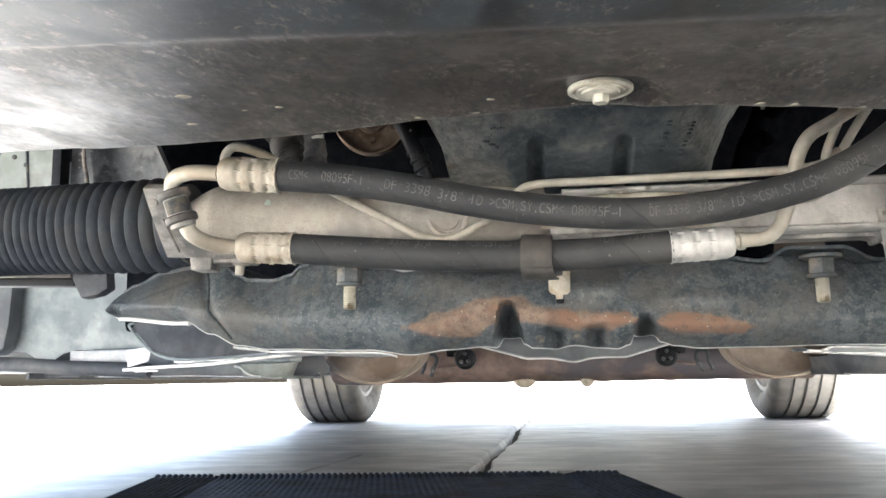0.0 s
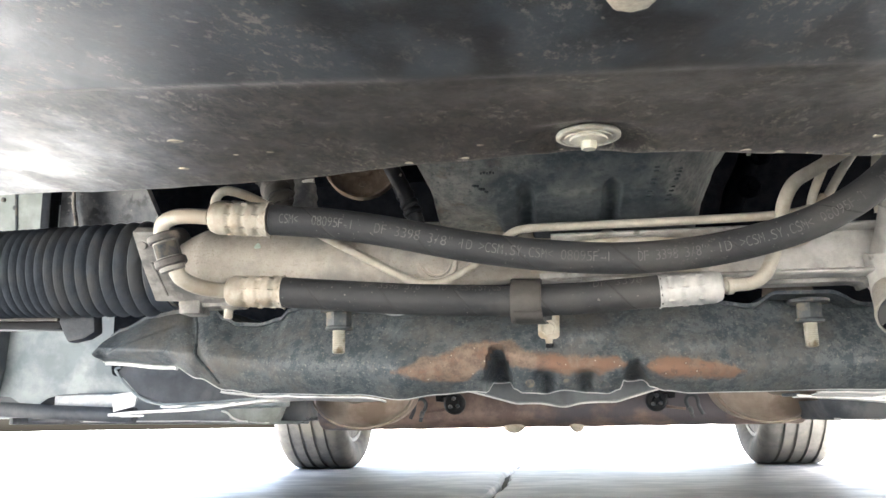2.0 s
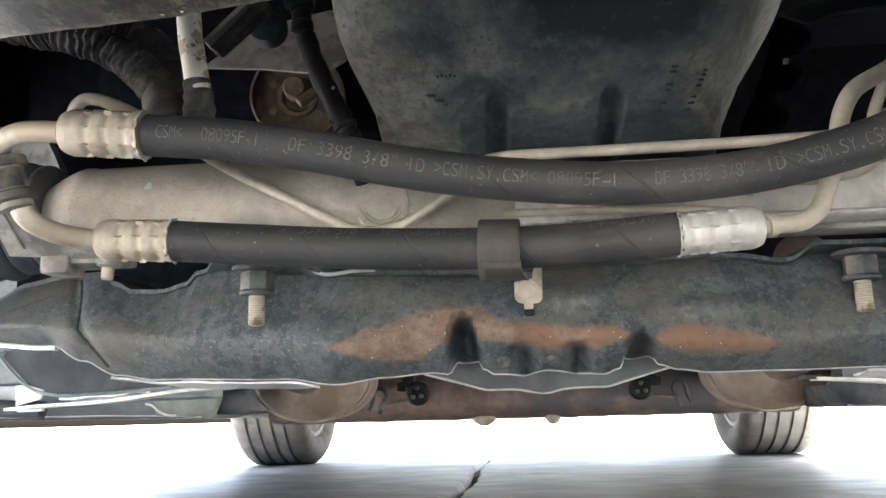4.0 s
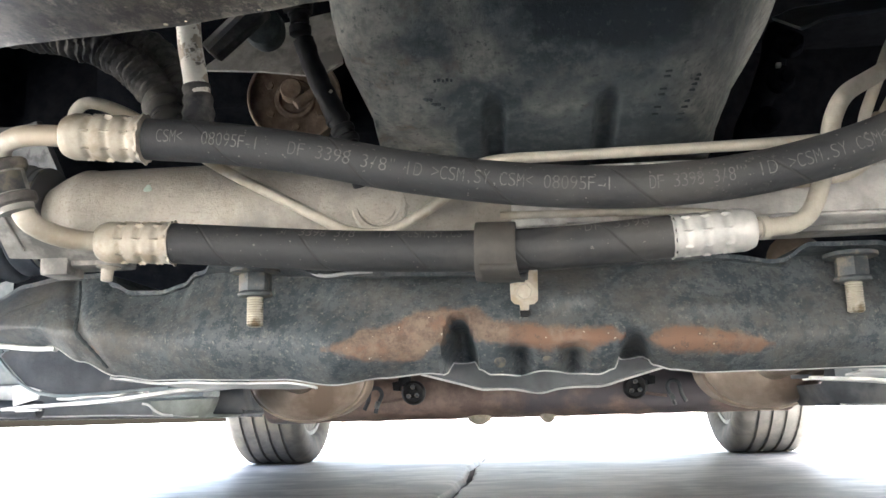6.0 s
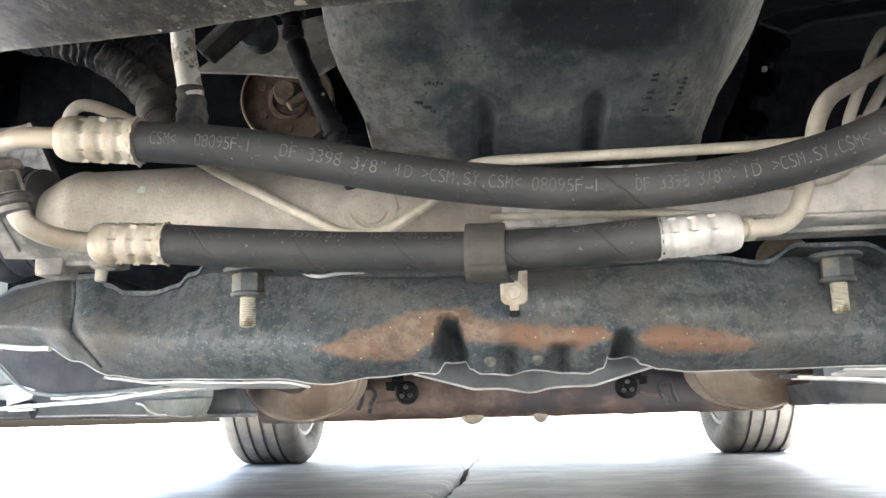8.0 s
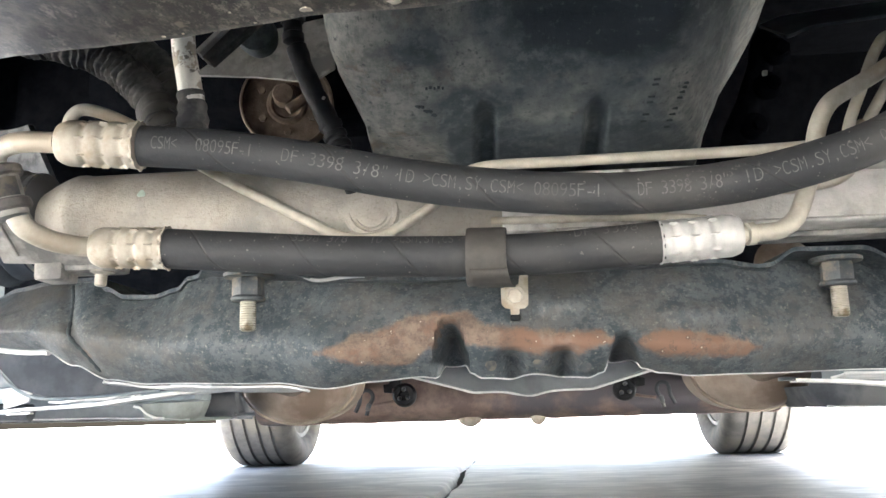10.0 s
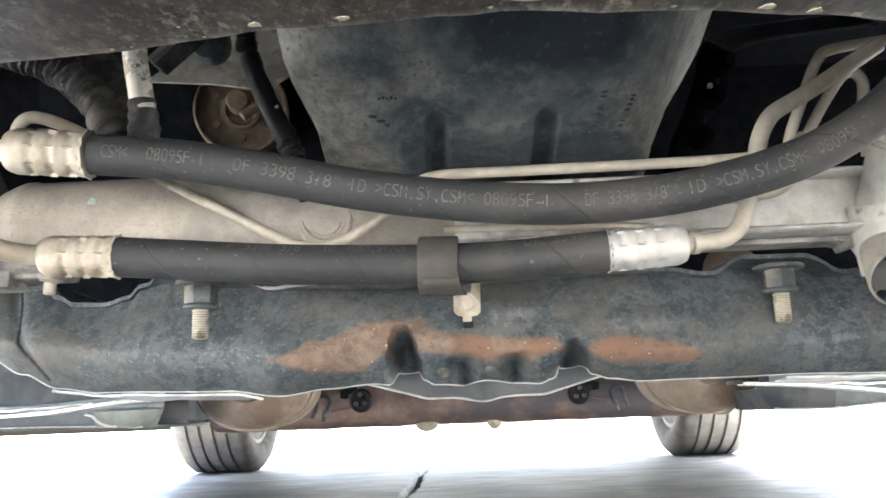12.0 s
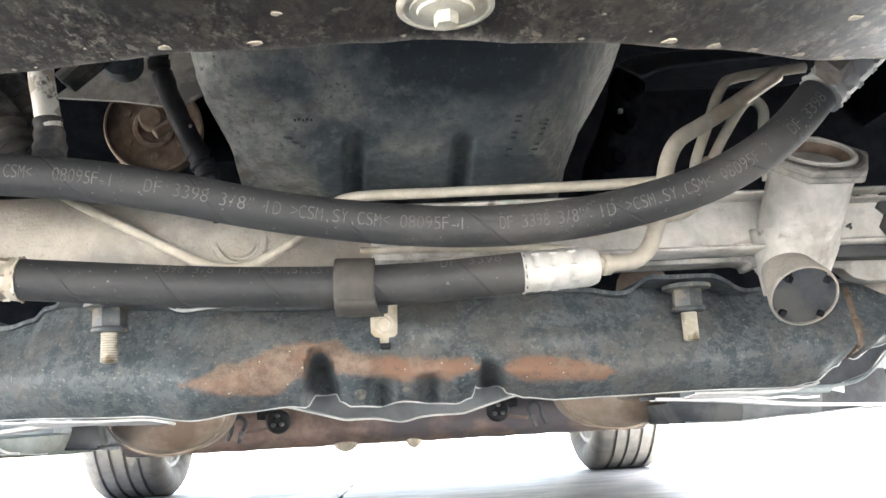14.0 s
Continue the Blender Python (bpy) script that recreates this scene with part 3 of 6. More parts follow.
def build_shell():
    car = thing("car_body", (0, 2.1, 0.15), "grey painted car body closed over its underbody", "car body")

    def fn(u, v):
        y = -0.22 + 4.27 * u
        top, hw = knots(ROOFLINE, y), knots(HALFWIDTH, y)
        low = 0.17
        for cy, r in ARCHES:
            if abs(y - cy) < r:
                low = max(low, 0.30 + math.sqrt(r * r - (y - cy) ** 2))
        a = math.pi * v
        x = -math.cos(a)
        s = math.sin(a)
        x = math.copysign(abs(x) ** 0.55, x)
        z = low + (top - low) * s ** 0.75
        x *= hw * (1 - 0.28 * max(0, (z - 0.9) / 0.55))
        return (x, y, z)
    part("shell", sheet(110, 40, fn, 0.004), M_PAINT, car)

    def floor(u, v):
        x, y = -0.80 + 1.6 * u, 1.5 + 2.5 * v
        rail = 0.035 * (bump1(abs(x), 0.56, 0.05))
        tunnel = 0.09 * bump1(x, 0.03, 0.13) * (1 if v < 0.7 else 0)
        return (x, y, 0.235 + 0.05 * v - rail + tunnel + (0.12 if y > 3.05 else 0.0))
    part("floor_pan", sheet(60, 30, floor, 0.003), M_BODY, car, "grey sealed floor pan")

    def wall(u, v):
        x = -0.82 + 1.64 * u
        low = 0.1895 - 0.018 * bump1(abs(x), 0.680, 0.020) - 0.012 * bump1(abs(x), 0.5, 0.05)
        z = low + (0.95 - low) * v
        return (x, 1.5 - 0.05 * v + 0.012 * bump1(x, -0.745, 0.004), z)
    part("firewall", sheet(90, 20, wall, 0.003), M_BODY, car, "blue-grey primed firewall with a scalloped lower edge")
    for sx in (-1, 1):
        # sill with its pinch weld and jack points
        part("sill", box((sx * 0.76, 2.3, 0.205), (0.10, 1.55, 0.09), 0.012), M_SHEET, car)
        part("pinch_weld", box((sx * 0.735, 2.3, 0.164), (0.006, 1.52, 0.026), 0.001), M_DARK, car)
        for y in (1.62, 2.75):
            part("jack_point", box((sx * 0.735, y, 0.160), (0.020, 0.09, 0.012), 0.004), M_SHEET, car)
        # Added black liners that keep light out of the engine bay.
        part("arch_light_block", sheet(24, 8, lambda u, v: (sx * (0.58 + 0.3 * v), 0.72 - 0.42 * math.cos(2.35 * u), 0.24 + 0.46 * math.sin(2.35 * u)), 0.003), M_SHADE_BLACK, car)
        part("wing_light_block", sheet(24, 6, lambda u, v: (sx * 0.58, 0.72 - 0.42 * math.cos(2.35 * u), 0.31 + v * max(0.004, 0.24 + 0.46 * math.sin(2.35 * u) - 0.31)), 0.003), M_SHADE_BLACK, car)
        part("side_light_block", box((sx * 0.57, 1.18, 0.70), (0.006, 0.5, 0.50), 0.001), M_SHADE_BLACK, car)
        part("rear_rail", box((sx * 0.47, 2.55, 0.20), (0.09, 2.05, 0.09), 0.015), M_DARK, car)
    # Unseen sheet, added only to darken the right-hand side.
    part("right_light_block", sheet(30, 8, lambda u, v: (0.575 + 0.012 * math.sin(3 * v), 0.10 + 0.96 * u, 0.155 + 0.20 * v), 0.003), M_SHADE_BLACK, car, "unseen black sheet added to block low light from the right")
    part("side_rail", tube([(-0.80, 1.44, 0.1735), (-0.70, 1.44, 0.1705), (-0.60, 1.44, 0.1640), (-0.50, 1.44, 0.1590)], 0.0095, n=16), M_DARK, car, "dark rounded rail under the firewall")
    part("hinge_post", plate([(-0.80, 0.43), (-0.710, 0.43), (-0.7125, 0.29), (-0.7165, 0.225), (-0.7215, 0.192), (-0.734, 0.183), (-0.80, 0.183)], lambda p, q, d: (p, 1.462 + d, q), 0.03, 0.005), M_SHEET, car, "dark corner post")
    # Added pale strip: the brightness of lit floor put into its colour.
    part("lit_floor_strip", box((-0.583, 1.472, 0.1790), (0.092, 0.006, 0.017), 0.002), M_EDGE, car, "pale strip standing in for a lit piece of floor")
    # Added black panels stand in for the unlit void before the firewall.
    part("upper_void_backing", box((0.0, 1.43, 0.70), (1.62, 0.03, 0.52), 0.01), M_SHADE_BLACK, car)
    part("void_backing", box((0.145, 1.40, 0.39), (1.31, 0.03, 0.37), 0.01), M_SHADE_BLACK, car)
    part("bulkhead_front", box((0, 0.16, 0.45), (1.1, 0.02, 0.42), 0.005), M_SHADE_BLACK, car)
    return car


build_shell()


# ---- wheels ----
def build_wheel():
    R, H = 0.315, 0.1
    w = thing("wheel", (0, 0, R), "road wheel with a dusty ribbed tyre standing on the concrete", "wheel", "road wheels")
    prof = [(0.222, -0.090), (0.235, -0.108), (0.268, -0.118), (0.292, -0.114), (0.304, -0.105), (R - 0.001, -0.092)]
    for c in (-0.059, -0.020, 0.020, 0.059):
        prof += [(R, c - 0.0055), (R - 0.007, c - 0.0035), (R - 0.007, c + 0.0035), (R, c + 0.0055)]
    prof += [(R - 0.001, 0.092), (0.304, 0.105), (0.292, 0.114), (0.268, 0.118), (0.235, 0.108), (0.222, 0.090)]
    part("tyre", lathe(prof, (0, 0, R), (1, 0, 0), 72), M_TYRE, w)
    rim = [(0.05, -0.02), (0.12, -0.03), (0.19, -0.05), (0.2, -0.075), (0.224, -0.086), (0.228, -0.092), (0.221, -0.094), (0.207, -0.09), (0.197, -0.06), (0.195, 0.05), (0.21, 0.08), (0.226, 0.09), (0.226, 0.096), (0.214, 0.094), (0.212, 0.078), (0.205, 0.076), (0.203, 0.058), (0.193, 0.056), (0.19, 0.04), (0.165, 0.036), (0.16, 0.02), (0.1, 0.012), (0.03, 0.01)]
    part("brake_drum", lathe([(0.04, 0.092), (0.10, 0.090), (0.104, 0.084), (0.128, 0.082), (0.135, 0.076), (0.135, 0.0)], (0, 0, R), (1, 0, 0), 40), M_DULL, w, "rusty brake drum")
    part("rim", lathe(rim, (0, 0, R), (1, 0, 0), 60), M_RIM, w, "light alloy rim")
    return w


wheel = build_wheel()
wheel.matrix_basis = pose(-0.772, 3.43, 0.315)
copy_thing(wheel, pose(0.772, 3.43, 0.315, 0, 0, 180))
# Unseen front wheel, added on the right alone to dim that side.
copy_thing(wheel, pose(0.772, 0.72, 0.315, 0, 0, 180))

# ---- front undertray ----
TRAY_EDGE = ((-0.62, 0.80), (-0.22, 0.772), (-0.19, 0.765), (-0.17, 0.7575), (-0.15, 0.750), (-0.13, 0.741), (-0.11, 0.734), (-0.09, 0.732), (-0.07, 0.730), (-0.045, 0.7275), (-0.02, 0.722), (0.0, 0.724), (0.05, 0.725), (0.09, 0.721), (0.13, 0.7235), (0.17, 0.734), (0.62, 0.74))
TRAY_LIP = ((-0.62, 0.275), (-0.22, 0.2625), (-0.19, 0.2593), (-0.17, 0.257), (-0.15, 0.2548), (-0.13, 0.2525), (-0.11, 0.2505), (-0.07, 0.2505), (-0.045, 0.2515), (-0.02, 0.2515), (0.03, 0.2535), (0.09, 0.2505), (0.13, 0.2487), (0.62, 0.249))


def tray_z(x, y):
    """Underside of the tray: two facets meeting at a ribbed crease, both hanging lower on the right and turned up on the left,
    a flat seat for the washer, an edge that dips and lifts."""
    crease, e, lip = 0.6010 - 0.0407 * x, knots(TRAY_EDGE, x), knots(TRAY_LIP, x)
    xx = max(-0.3, min(0.3, x))
    fold = 0.2385 - 0.045 * (xx - 0.05) + 0.10 * max(0.0, -0.06 - xx) ** 2
    if y > crease:
        s = (y - crease) / (e - crease)
        bulge = max(0.0, min(1.0, (x + 0.07) / 0.08))
        z = fold + (lip - fold) * s + 0.0045 * bulge * math.sin(math.pi * min(1.0, s)) ** 1.5
        seat = max(0.0, min(1.0, 2.4 - math.hypot(x - 0.051, y - 0.704) / 0.0118))
        z += (0.2553 - z) * seat * seat * (3 - 2 * seat)
    else:
        z = fold - (crease - max(y, 0.36)) * 0.09
    # a low step along the crease
    s = max(0.0, min(1.0, (y - crease + 0.006) / 0.012))
    z -= 0.0013 * (1 - s * s * (3 - 2 * s))
    return z + 0.0003 * math.sin(x * 37 + y * 60) + 0.0007 * noise.noise(Vector((x * 9, y * 14, 0.4)))


def build_tray():
    tray = thing("undertray", (0, 0.45, 0.235), "scuffed black plastic engine undertray dotted with dried splashes", "undertray")

    def fn(u, v):
        x = -0.62 + 1.24 * u
        e = knots(TRAY_EDGE, x) + 0.0012 * noise.noise(Vector((x * 60, 0, 0)))
        y = -0.12 + (e + 0.12) * v ** 0.7
        z = tray_z(x, y) if y > 0.05 else tray_z(x, 0.05) + (0.05 - y) * 0.5
        return (x, y, z)
    bm = sheet(140, 340, fn, Vector((0, 0, 0.0035)))
    dust, scuff, glint_wear = [bm.verts.layers.float.new(n) for n in ("dust", "scuff", "glint_wear")]
    for p in bm.verts:
        p[dust] = max(0.0, min(1.0, (p.co.y - 0.5955 + 0.0407 * p.co.x) / 0.009)) * 0.75 + 0.05
        d = knots(TRAY_EDGE, p.co.x) - p.co.y
        p[scuff] = max(0.0, 1 - d / 0.022) ** 0.7 + 0.5 * max(0.0, 1 - math.hypot(0.4 * (p.co.x - 0.06), p.co.y - 0.715) / 0.04)
        # First term paints the highlight on the crease's left half.
        p[glint_wear] = max(0.8 * bump1(p.co.y, 0.6000 - 0.0407 * p.co.x, 0.0026) * max(0.06, min(1.0, -p.co.x / 0.07)), 0.55 * bump1(d, 0.0, 0.0016))
    part("panel", bm, M_TRAY, tray)
    c = Vector((0.0517, 0.704, 0.2546))
    ax = Vector((0, 0.01, -1))
    part("washer", lathe([(0.006, -0.0006), (0.0124, -0.0006), (0.0129, 0.0), (0.0129, 0.0012), (0.0124, 0.0016), (0.0113, 0.0017), (0.0110, 0.0013), (0.0095, 0.0013), (0.0094, 0.0018), (0.0076, 0.0019), (0.0073, 0.0026), (0.0055, 0.0028)], c, ax, 44), M_WASHER, tray, "large pale zinc washer")
    part("bolt", hexagon(0.0033, 0.0025, 0.0062, c, ax, 0.3), M_WASHER, tray)
    k = Vector((0.0548, 0.5425, tray_z(0.0548, 0.5425)))
    part("clip", lathe([(0.003, 0), (0.0054, 0), (0.0058, 0.0010), (0.0048, 0.0020), (0.0022, 0.0023)], k, (0, 0, -1), 8), M_SPOT, tray, "pale plastic clip")
    rng = random.Random(4)
    spots = [(-0.104, 0.664, 0.0026), (-0.119, 0.707, 0.0026), (-0.089, 0.687, 0.001), (-0.0744, 0.6855, 0.0014), (-0.0239, 0.7185, 0.002), (0.008, 0.702, 0.0016), (0.0003, 0.7187, 0.002), (0.0673, 0.7037, 0.0014),
             (0.0905, 0.7185, 0.0012), (0.1158, 0.7183, 0.0025), (0.1294, 0.721, 0.0019), (0.1417, 0.724, 0.0021), (0.1575, 0.728, 0.0023), (0.1712, 0.732, 0.0021), (0.184, 0.732, 0.002), (0.2, 0.732, 0.002), (0.1612, 0.7035, 0.0021)]
    for i in range(12):
        x = rng.uniform(-0.12, 0.22)
        spots.append((x, knots(TRAY_EDGE, x) - rng.random() ** 2 * 0.03 - 0.002, rng.uniform(0.0004, 0.0009)))
    bm = bmesh.new()
    for x, y, r in spots:
        s = 0.75 + 0.5 * rng.random()
        add_lathe(bm, [(r * s, -0.0004), (r * s * 0.92, 0.0001), (r * s * 0.5, 0.00025)], (x, y, tray_z(x, y)), (0, 0.13, -1), 9,
                  lambda h, g: r * (0.16 * math.sin(3 * g + x * 900) + 0.1 * math.sin(5 * g + x * 300)))
    ob = part("splash", bm, M_SPOT, tray, "pale dried splashes")
    tagged(ob, kind="stuff")


build_tray()

# ---- front crossmember ----
CROSS_LOW = ((-0.3687, 0.2068), (-0.3541, 0.1997), (-0.2803, 0.1929), (-0.2536, 0.1817), (-0.2295, 0.1718), (-0.2007, 0.1679), (-0.1158, 0.1651), (-0.0789, 0.1603), (-0.0517, 0.1635), (-0.0249, 0.1653), (-0.0165, 0.1645), (-0.0125, 0.1725), (-0.0005, 0.1728), (0.0045, 0.1665), (0.0106, 0.1635), (0.0253, 0.1631), (0.04, 0.1648), (0.0555, 0.1635), (0.0711, 0.1618), (0.0795, 0.1645), (0.084, 0.172), (0.0965, 0.172), (0.1015, 0.166), (0.112, 0.1632), (0.1299, 0.1611), (0.1639, 0.1616), (0.2315, 0.1625), (0.285, 0.1615), (0.300, 0.1640), (0.3177, 0.1731), (0.3240, 0.1788), (0.330, 0.1770), (0.3445, 0.1842), (0.3682, 0.19), (0.4428, 0.199))
CROSS_TOP = ((-0.357, 0.2165), (-0.350, 0.2225), (-0.343, 0.2262), (-0.3107, 0.2357), (-0.28, 0.2380), (-0.2436, 0.2366), (-0.2339, 0.2293), (-0.2199, 0.2232), (-0.200, 0.2222), (-0.1827, 0.2255), (-0.1742, 0.2320), (-0.160, 0.2335), (-0.143, 0.232), (-0.102, 0.227), (-0.085, 0.223), (0.0, 0.221),
             (0.087, 0.224), (0.149, 0.225), (0.179, 0.222), (0.192, 0.229), (0.23, 0.229), (0.25, 0.222), (0.3, 0.226), (0.45, 0.235))
CROSS_FACE = ((-0.37, 1.068), (-0.218, 1.026), (-0.125, 1.006), (-0.07, 0.99), (0.12, 0.99), (0.216, 1.014), (0.3, 1.02), (0.45, 1.035))


def cross_ridge(x):
    """Height of the most prominent ridge across the face."""
    return knots(((-0.37, 0.21), (-0.12, 0.187), (-0.06, 0.181), (-0.01, 0.192), (0.03, 0.184), (0.13, 0.178), (0.2, 0.180), (0.32, 0.185), (0.45, 0.21)), x)


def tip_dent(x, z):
    """Three-cornered pressing near the left tip, 0 to 1; also masks its painted shade."""
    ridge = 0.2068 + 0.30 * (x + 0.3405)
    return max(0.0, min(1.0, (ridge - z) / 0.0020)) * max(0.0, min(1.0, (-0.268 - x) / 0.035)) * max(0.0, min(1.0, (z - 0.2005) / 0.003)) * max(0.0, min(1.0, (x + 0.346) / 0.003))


def cross_point(x, t):
    """Face from the top edge (t 0) past the ridge (t 0.5) to the lower edge (t 1)."""
    top, low, mid = knots(CROSS_TOP, x), knots(CROSS_LOW, x), knots(CROSS_FACE, x)
    zr = min(max(cross_ridge(x), low + 0.006), top - 0.012)
    back_top = mid + 0.024
    if t < 0.5:
        s = t / 0.5
        y = back_top + (mid - back_top) * (1 - (1 - s) ** 1.35)
        z = top + (zr - top) * s
    else:
        s = (t - 0.5) / 0.5
        y = mid + 0.02 * s ** 1.8
        z = zr + (low - zr) * s
    # two deep pressed notches open to the lower edge, with shallow flutes between them
    for cx, w, ztop in ((-0.0065, 0.0080, 0.198), (0.0905, 0.0078, 0.1855)):
        we = w * (0.6 + 0.75 * min(1.0, max(0.0, (ztop - z) / 0.026)))
        side = max(0.0, 1 - (abs(x - cx) / we) ** 2.4) if abs(x - cx) < we else 0.0
        y += 0.042 * side * max(0.0, min(1.0, (ztop - z) / 0.010)) ** 1.3
    if z < 0.179:
        y += 0.02 * (bump1(x, 0.0275, 0.0055) + bump1(x, 0.0575, 0.0055)) * min(1.0, (0.179 - z) / 0.004)
    # shallow dents and the pressed swage on the left arm
    y += 0.003 * noise.noise(Vector((x * 22, z * 40, 1.3)))
    y += 0.004 * bump1(x + 0.55 * (z - 0.2), -0.247, 0.005)
    y -= 0.0035 * tip_dent(x, z)
    y -= 0.006 * bump1(x, 0.055, 0.02) * bump1(z, 0.205, 0.008)
    y -= 0.005 * bump1(x, 0.13, 0.02) * bump1(z, 0.196, 0.006)
    return Vector((x, y, z))


RUST_TOP = ((-0.08, 0.179), (-0.057, 0.190), (-0.020, 0.1995), (0.004, 0.2), (0.014, 0.192), (0.049, 0.187), (0.076, 0.187), (0.084, 0.181), (0.095, 0.178), (0.101, 0.183), (0.11, 0.1855), (0.143, 0.183), (0.157, 0.180), (0.165, 0.175))
RUST_LOW = ((-0.08, 0.178), (-0.061, 0.173), (-0.032, 0.170), (-0.018, 0.180), (0.004, 0.181), (0.021, 0.1785), (0.035, 0.1755), (0.067, 0.174), (0.08, 0.179), (0.095, 0.179), (0.103, 0.174), (0.109, 0.1715), (0.139, 0.170), (0.157, 0.170), (0.165, 0.174))


def rust_at(x, z):
    """How far the paint is gone: inside a band along the ridge."""
    seep = 0.42 * bump1(x - 0.25 * (z - 0.19), 0.3265, 0.006) * (0.45 + 0.55 * bump1(z, 0.195, 0.012))
    if x < -0.085 or x > 0.168:
        return seep + 0.33 * bump1(x + 0.55 * (z - 0.2), -0.245, 0.004) * bump1(z, 0.188, 0.010)
    d = min(knots(RUST_TOP, x) - z, z - knots(RUST_LOW, x))
    return max(0.0, min(1.0, 0.5 + d / 0.007))


def build_crossmember():
    cross = thing("front_crossmember", (0.03, 1.08, 0.165), "dark blue-grey steel crossmember with bare rusty ridges", "crossmember")
    bm = bmesh.new()
    layer = bm.verts.layers.float.new("rust")
    chalk_shade = bm.verts.layers.float.new("chalk_shade")
    nu, nv = 420, 60
    V = []
    for i in range(nu + 1):
        x = -0.357 + 0.807 * i / nu
        col = []
        # top flange running back, the rolled front edge, the face, then the underside
        top = cross_point(x, 0.0)
        lip = knots(((-0.37, 0.0), (-0.17, 0.004), (-0.15, 0.03), (-0.10, 0.03), (-0.07, 0.008), (0.17, 0.008), (0.195, 0.03), (0.24, 0.03), (0.27, 0.004), (0.45, 0.0)), x)
        rows = [(top.y + 0.13, top.z + 0.004), (top.y + 0.02, top.z + 0.003), (top.y - lip, top.z + 0.002), (top.y - lip, top.z - 0.0005), (top.y - 0.001, top.z - 0.001)]
        for y, z in rows:
            col.append(bm.verts.new((x, y, z)))
        for j in range(1, nv + 1):
            p = cross_point(x, j / nv)
            v = bm.verts.new(p)
            v[layer] = rust_at(x, p.z) * max(0.0, min(1.0, (knots(CROSS_FACE, x) + 0.015 - p.y) / 0.006))
            # Last term goes negative in the tip pressing to paint its shade.
            v[chalk_shade] = max(0.75 * bump1(x, 0.068, 0.017) * bump1(p.z, 0.2005, 0.0075) - 0.5 * bump1(x, 0.068, 0.011) * bump1(p.z, 0.199, 0.005),
                           0.6 * bump1(x + 0.9 * (p.z - 0.205), -0.050, 0.006) * bump1(p.z, 0.207, 0.010), 0.42 * bump1(x, 0.13, 0.03) * bump1(p.z, 0.192, 0.007),
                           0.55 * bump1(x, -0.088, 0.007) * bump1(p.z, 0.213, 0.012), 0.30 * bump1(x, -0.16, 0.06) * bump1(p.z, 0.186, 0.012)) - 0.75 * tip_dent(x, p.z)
            col.append(v)
        e = cross_point(x, 1.0)
        for y, z in ((e.y + 0.0012, e.z - 0.0010), (e.y + 0.02, e.z + 0.002), (e.y + 0.09, e.z + 0.014), (e.y + 0.1, e.z + 0.04)):
            col.append(bm.verts.new((x, y, z)))
        V.append(col)
    for a, b in zip(V, V[1:]):
        for k in range(len(a) - 1):
            bm.faces.new((a[k], b[k], b[k + 1], a[k + 1]))
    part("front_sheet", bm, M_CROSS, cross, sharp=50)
    # Bright tube along the edge: a painted highlight.
    edge = [cross_point(-0.357 + 0.807 * i / 600, 1.0) + Vector((0, -0.0004, -0.0006)) for i in range(601)]
    part("sheet_edge", tube(edge, 0.00042, n=6, res=1), M_EDGE, cross, "sheet edge with its lit look painted in")
    # flat flanges under both arms, pale to stand in for bounced ground light
    for x0, x1, w in ((-0.235, -0.092, 0.085), (0.222, 0.305, 0.075)):
        def under(u, v):
            p = cross_point(x0 + (x1 - x0) * u, 1.0)
            return (p.x, p.y + 0.002 + w * v * (1 - abs(2 * u - 1) ** 4), p.z - 0.0018 - 0.0008 * v + 0.0006 * noise.noise(Vector((p.x * 60, v * 3, 7))))
        part("lower_flange", sheet(60, 6, under, 0.0012), M_EDGE, cross, "lower flange painted pale for bounced light")
    part("turned_edge", tube([cross_point(-0.354 + 0.078 * i / 20, 1.0) + Vector((0, 0.0004, -0.0016)) for i in range(21)], 0.0019, n=10, res=2), M_EDGE, cross, "turned lower edge painted bright as if lit")
    part("flange_lip", tube([(-0.094, 1.0, 0.2268), (-0.0885, 0.998, 0.2232), (-0.081, 0.997, 0.2215), (-0.069, 0.999, 0.2232), (-0.056, 1.003, 0.2242)], 0.0011, n=8), M_EDGE, cross, "pale curled flange lip")
    # rear plate whose lower rim hangs under the front sheet
    def rear(u, v):
        x = -0.045 + 0.175 * u
        low = 0.171 - 0.012 * min(1, 4 * min(u, 1 - u)) - 0.0035 * bump1(x, 0.04, 0.012)
        return (x, 1.165 - 0.02 * abs(2 * u - 1) + 0.02 * v, low + (0.205 - low) * v)
    part("rear_plate", sheet(60, 6, rear, 0.003), M_SHEET, cross, "plain grey rear plate")
    part("lower_rim", tube([(-0.045 + 0.175 * i / 16, 1.1655 - 0.02 * abs(i / 8 - 1), 0.171 - 0.012 * min(1, 4 * min(i / 16, 1 - i / 16)) - 0.0035 * bump1(-0.045 + 0.175 * i / 16, 0.04, 0.012)) for i in range(17)], 0.0012, n=8, res=3), M_EDGE, cross, "bright rim")
    part("end_bracket", sheet(16, 16, lambda u, v: (0.335 + 0.12 * u, 1.052 - 0.02 * math.sin(3.1 * u), 0.184 + 0.012 * u + 0.06 * v), 0.003), M_DULL, cross, "brown-stained end bracket")
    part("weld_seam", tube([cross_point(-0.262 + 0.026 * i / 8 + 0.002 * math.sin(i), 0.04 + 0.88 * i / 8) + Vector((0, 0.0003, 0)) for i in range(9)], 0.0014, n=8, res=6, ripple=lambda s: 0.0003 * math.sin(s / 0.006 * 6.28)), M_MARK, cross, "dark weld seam")
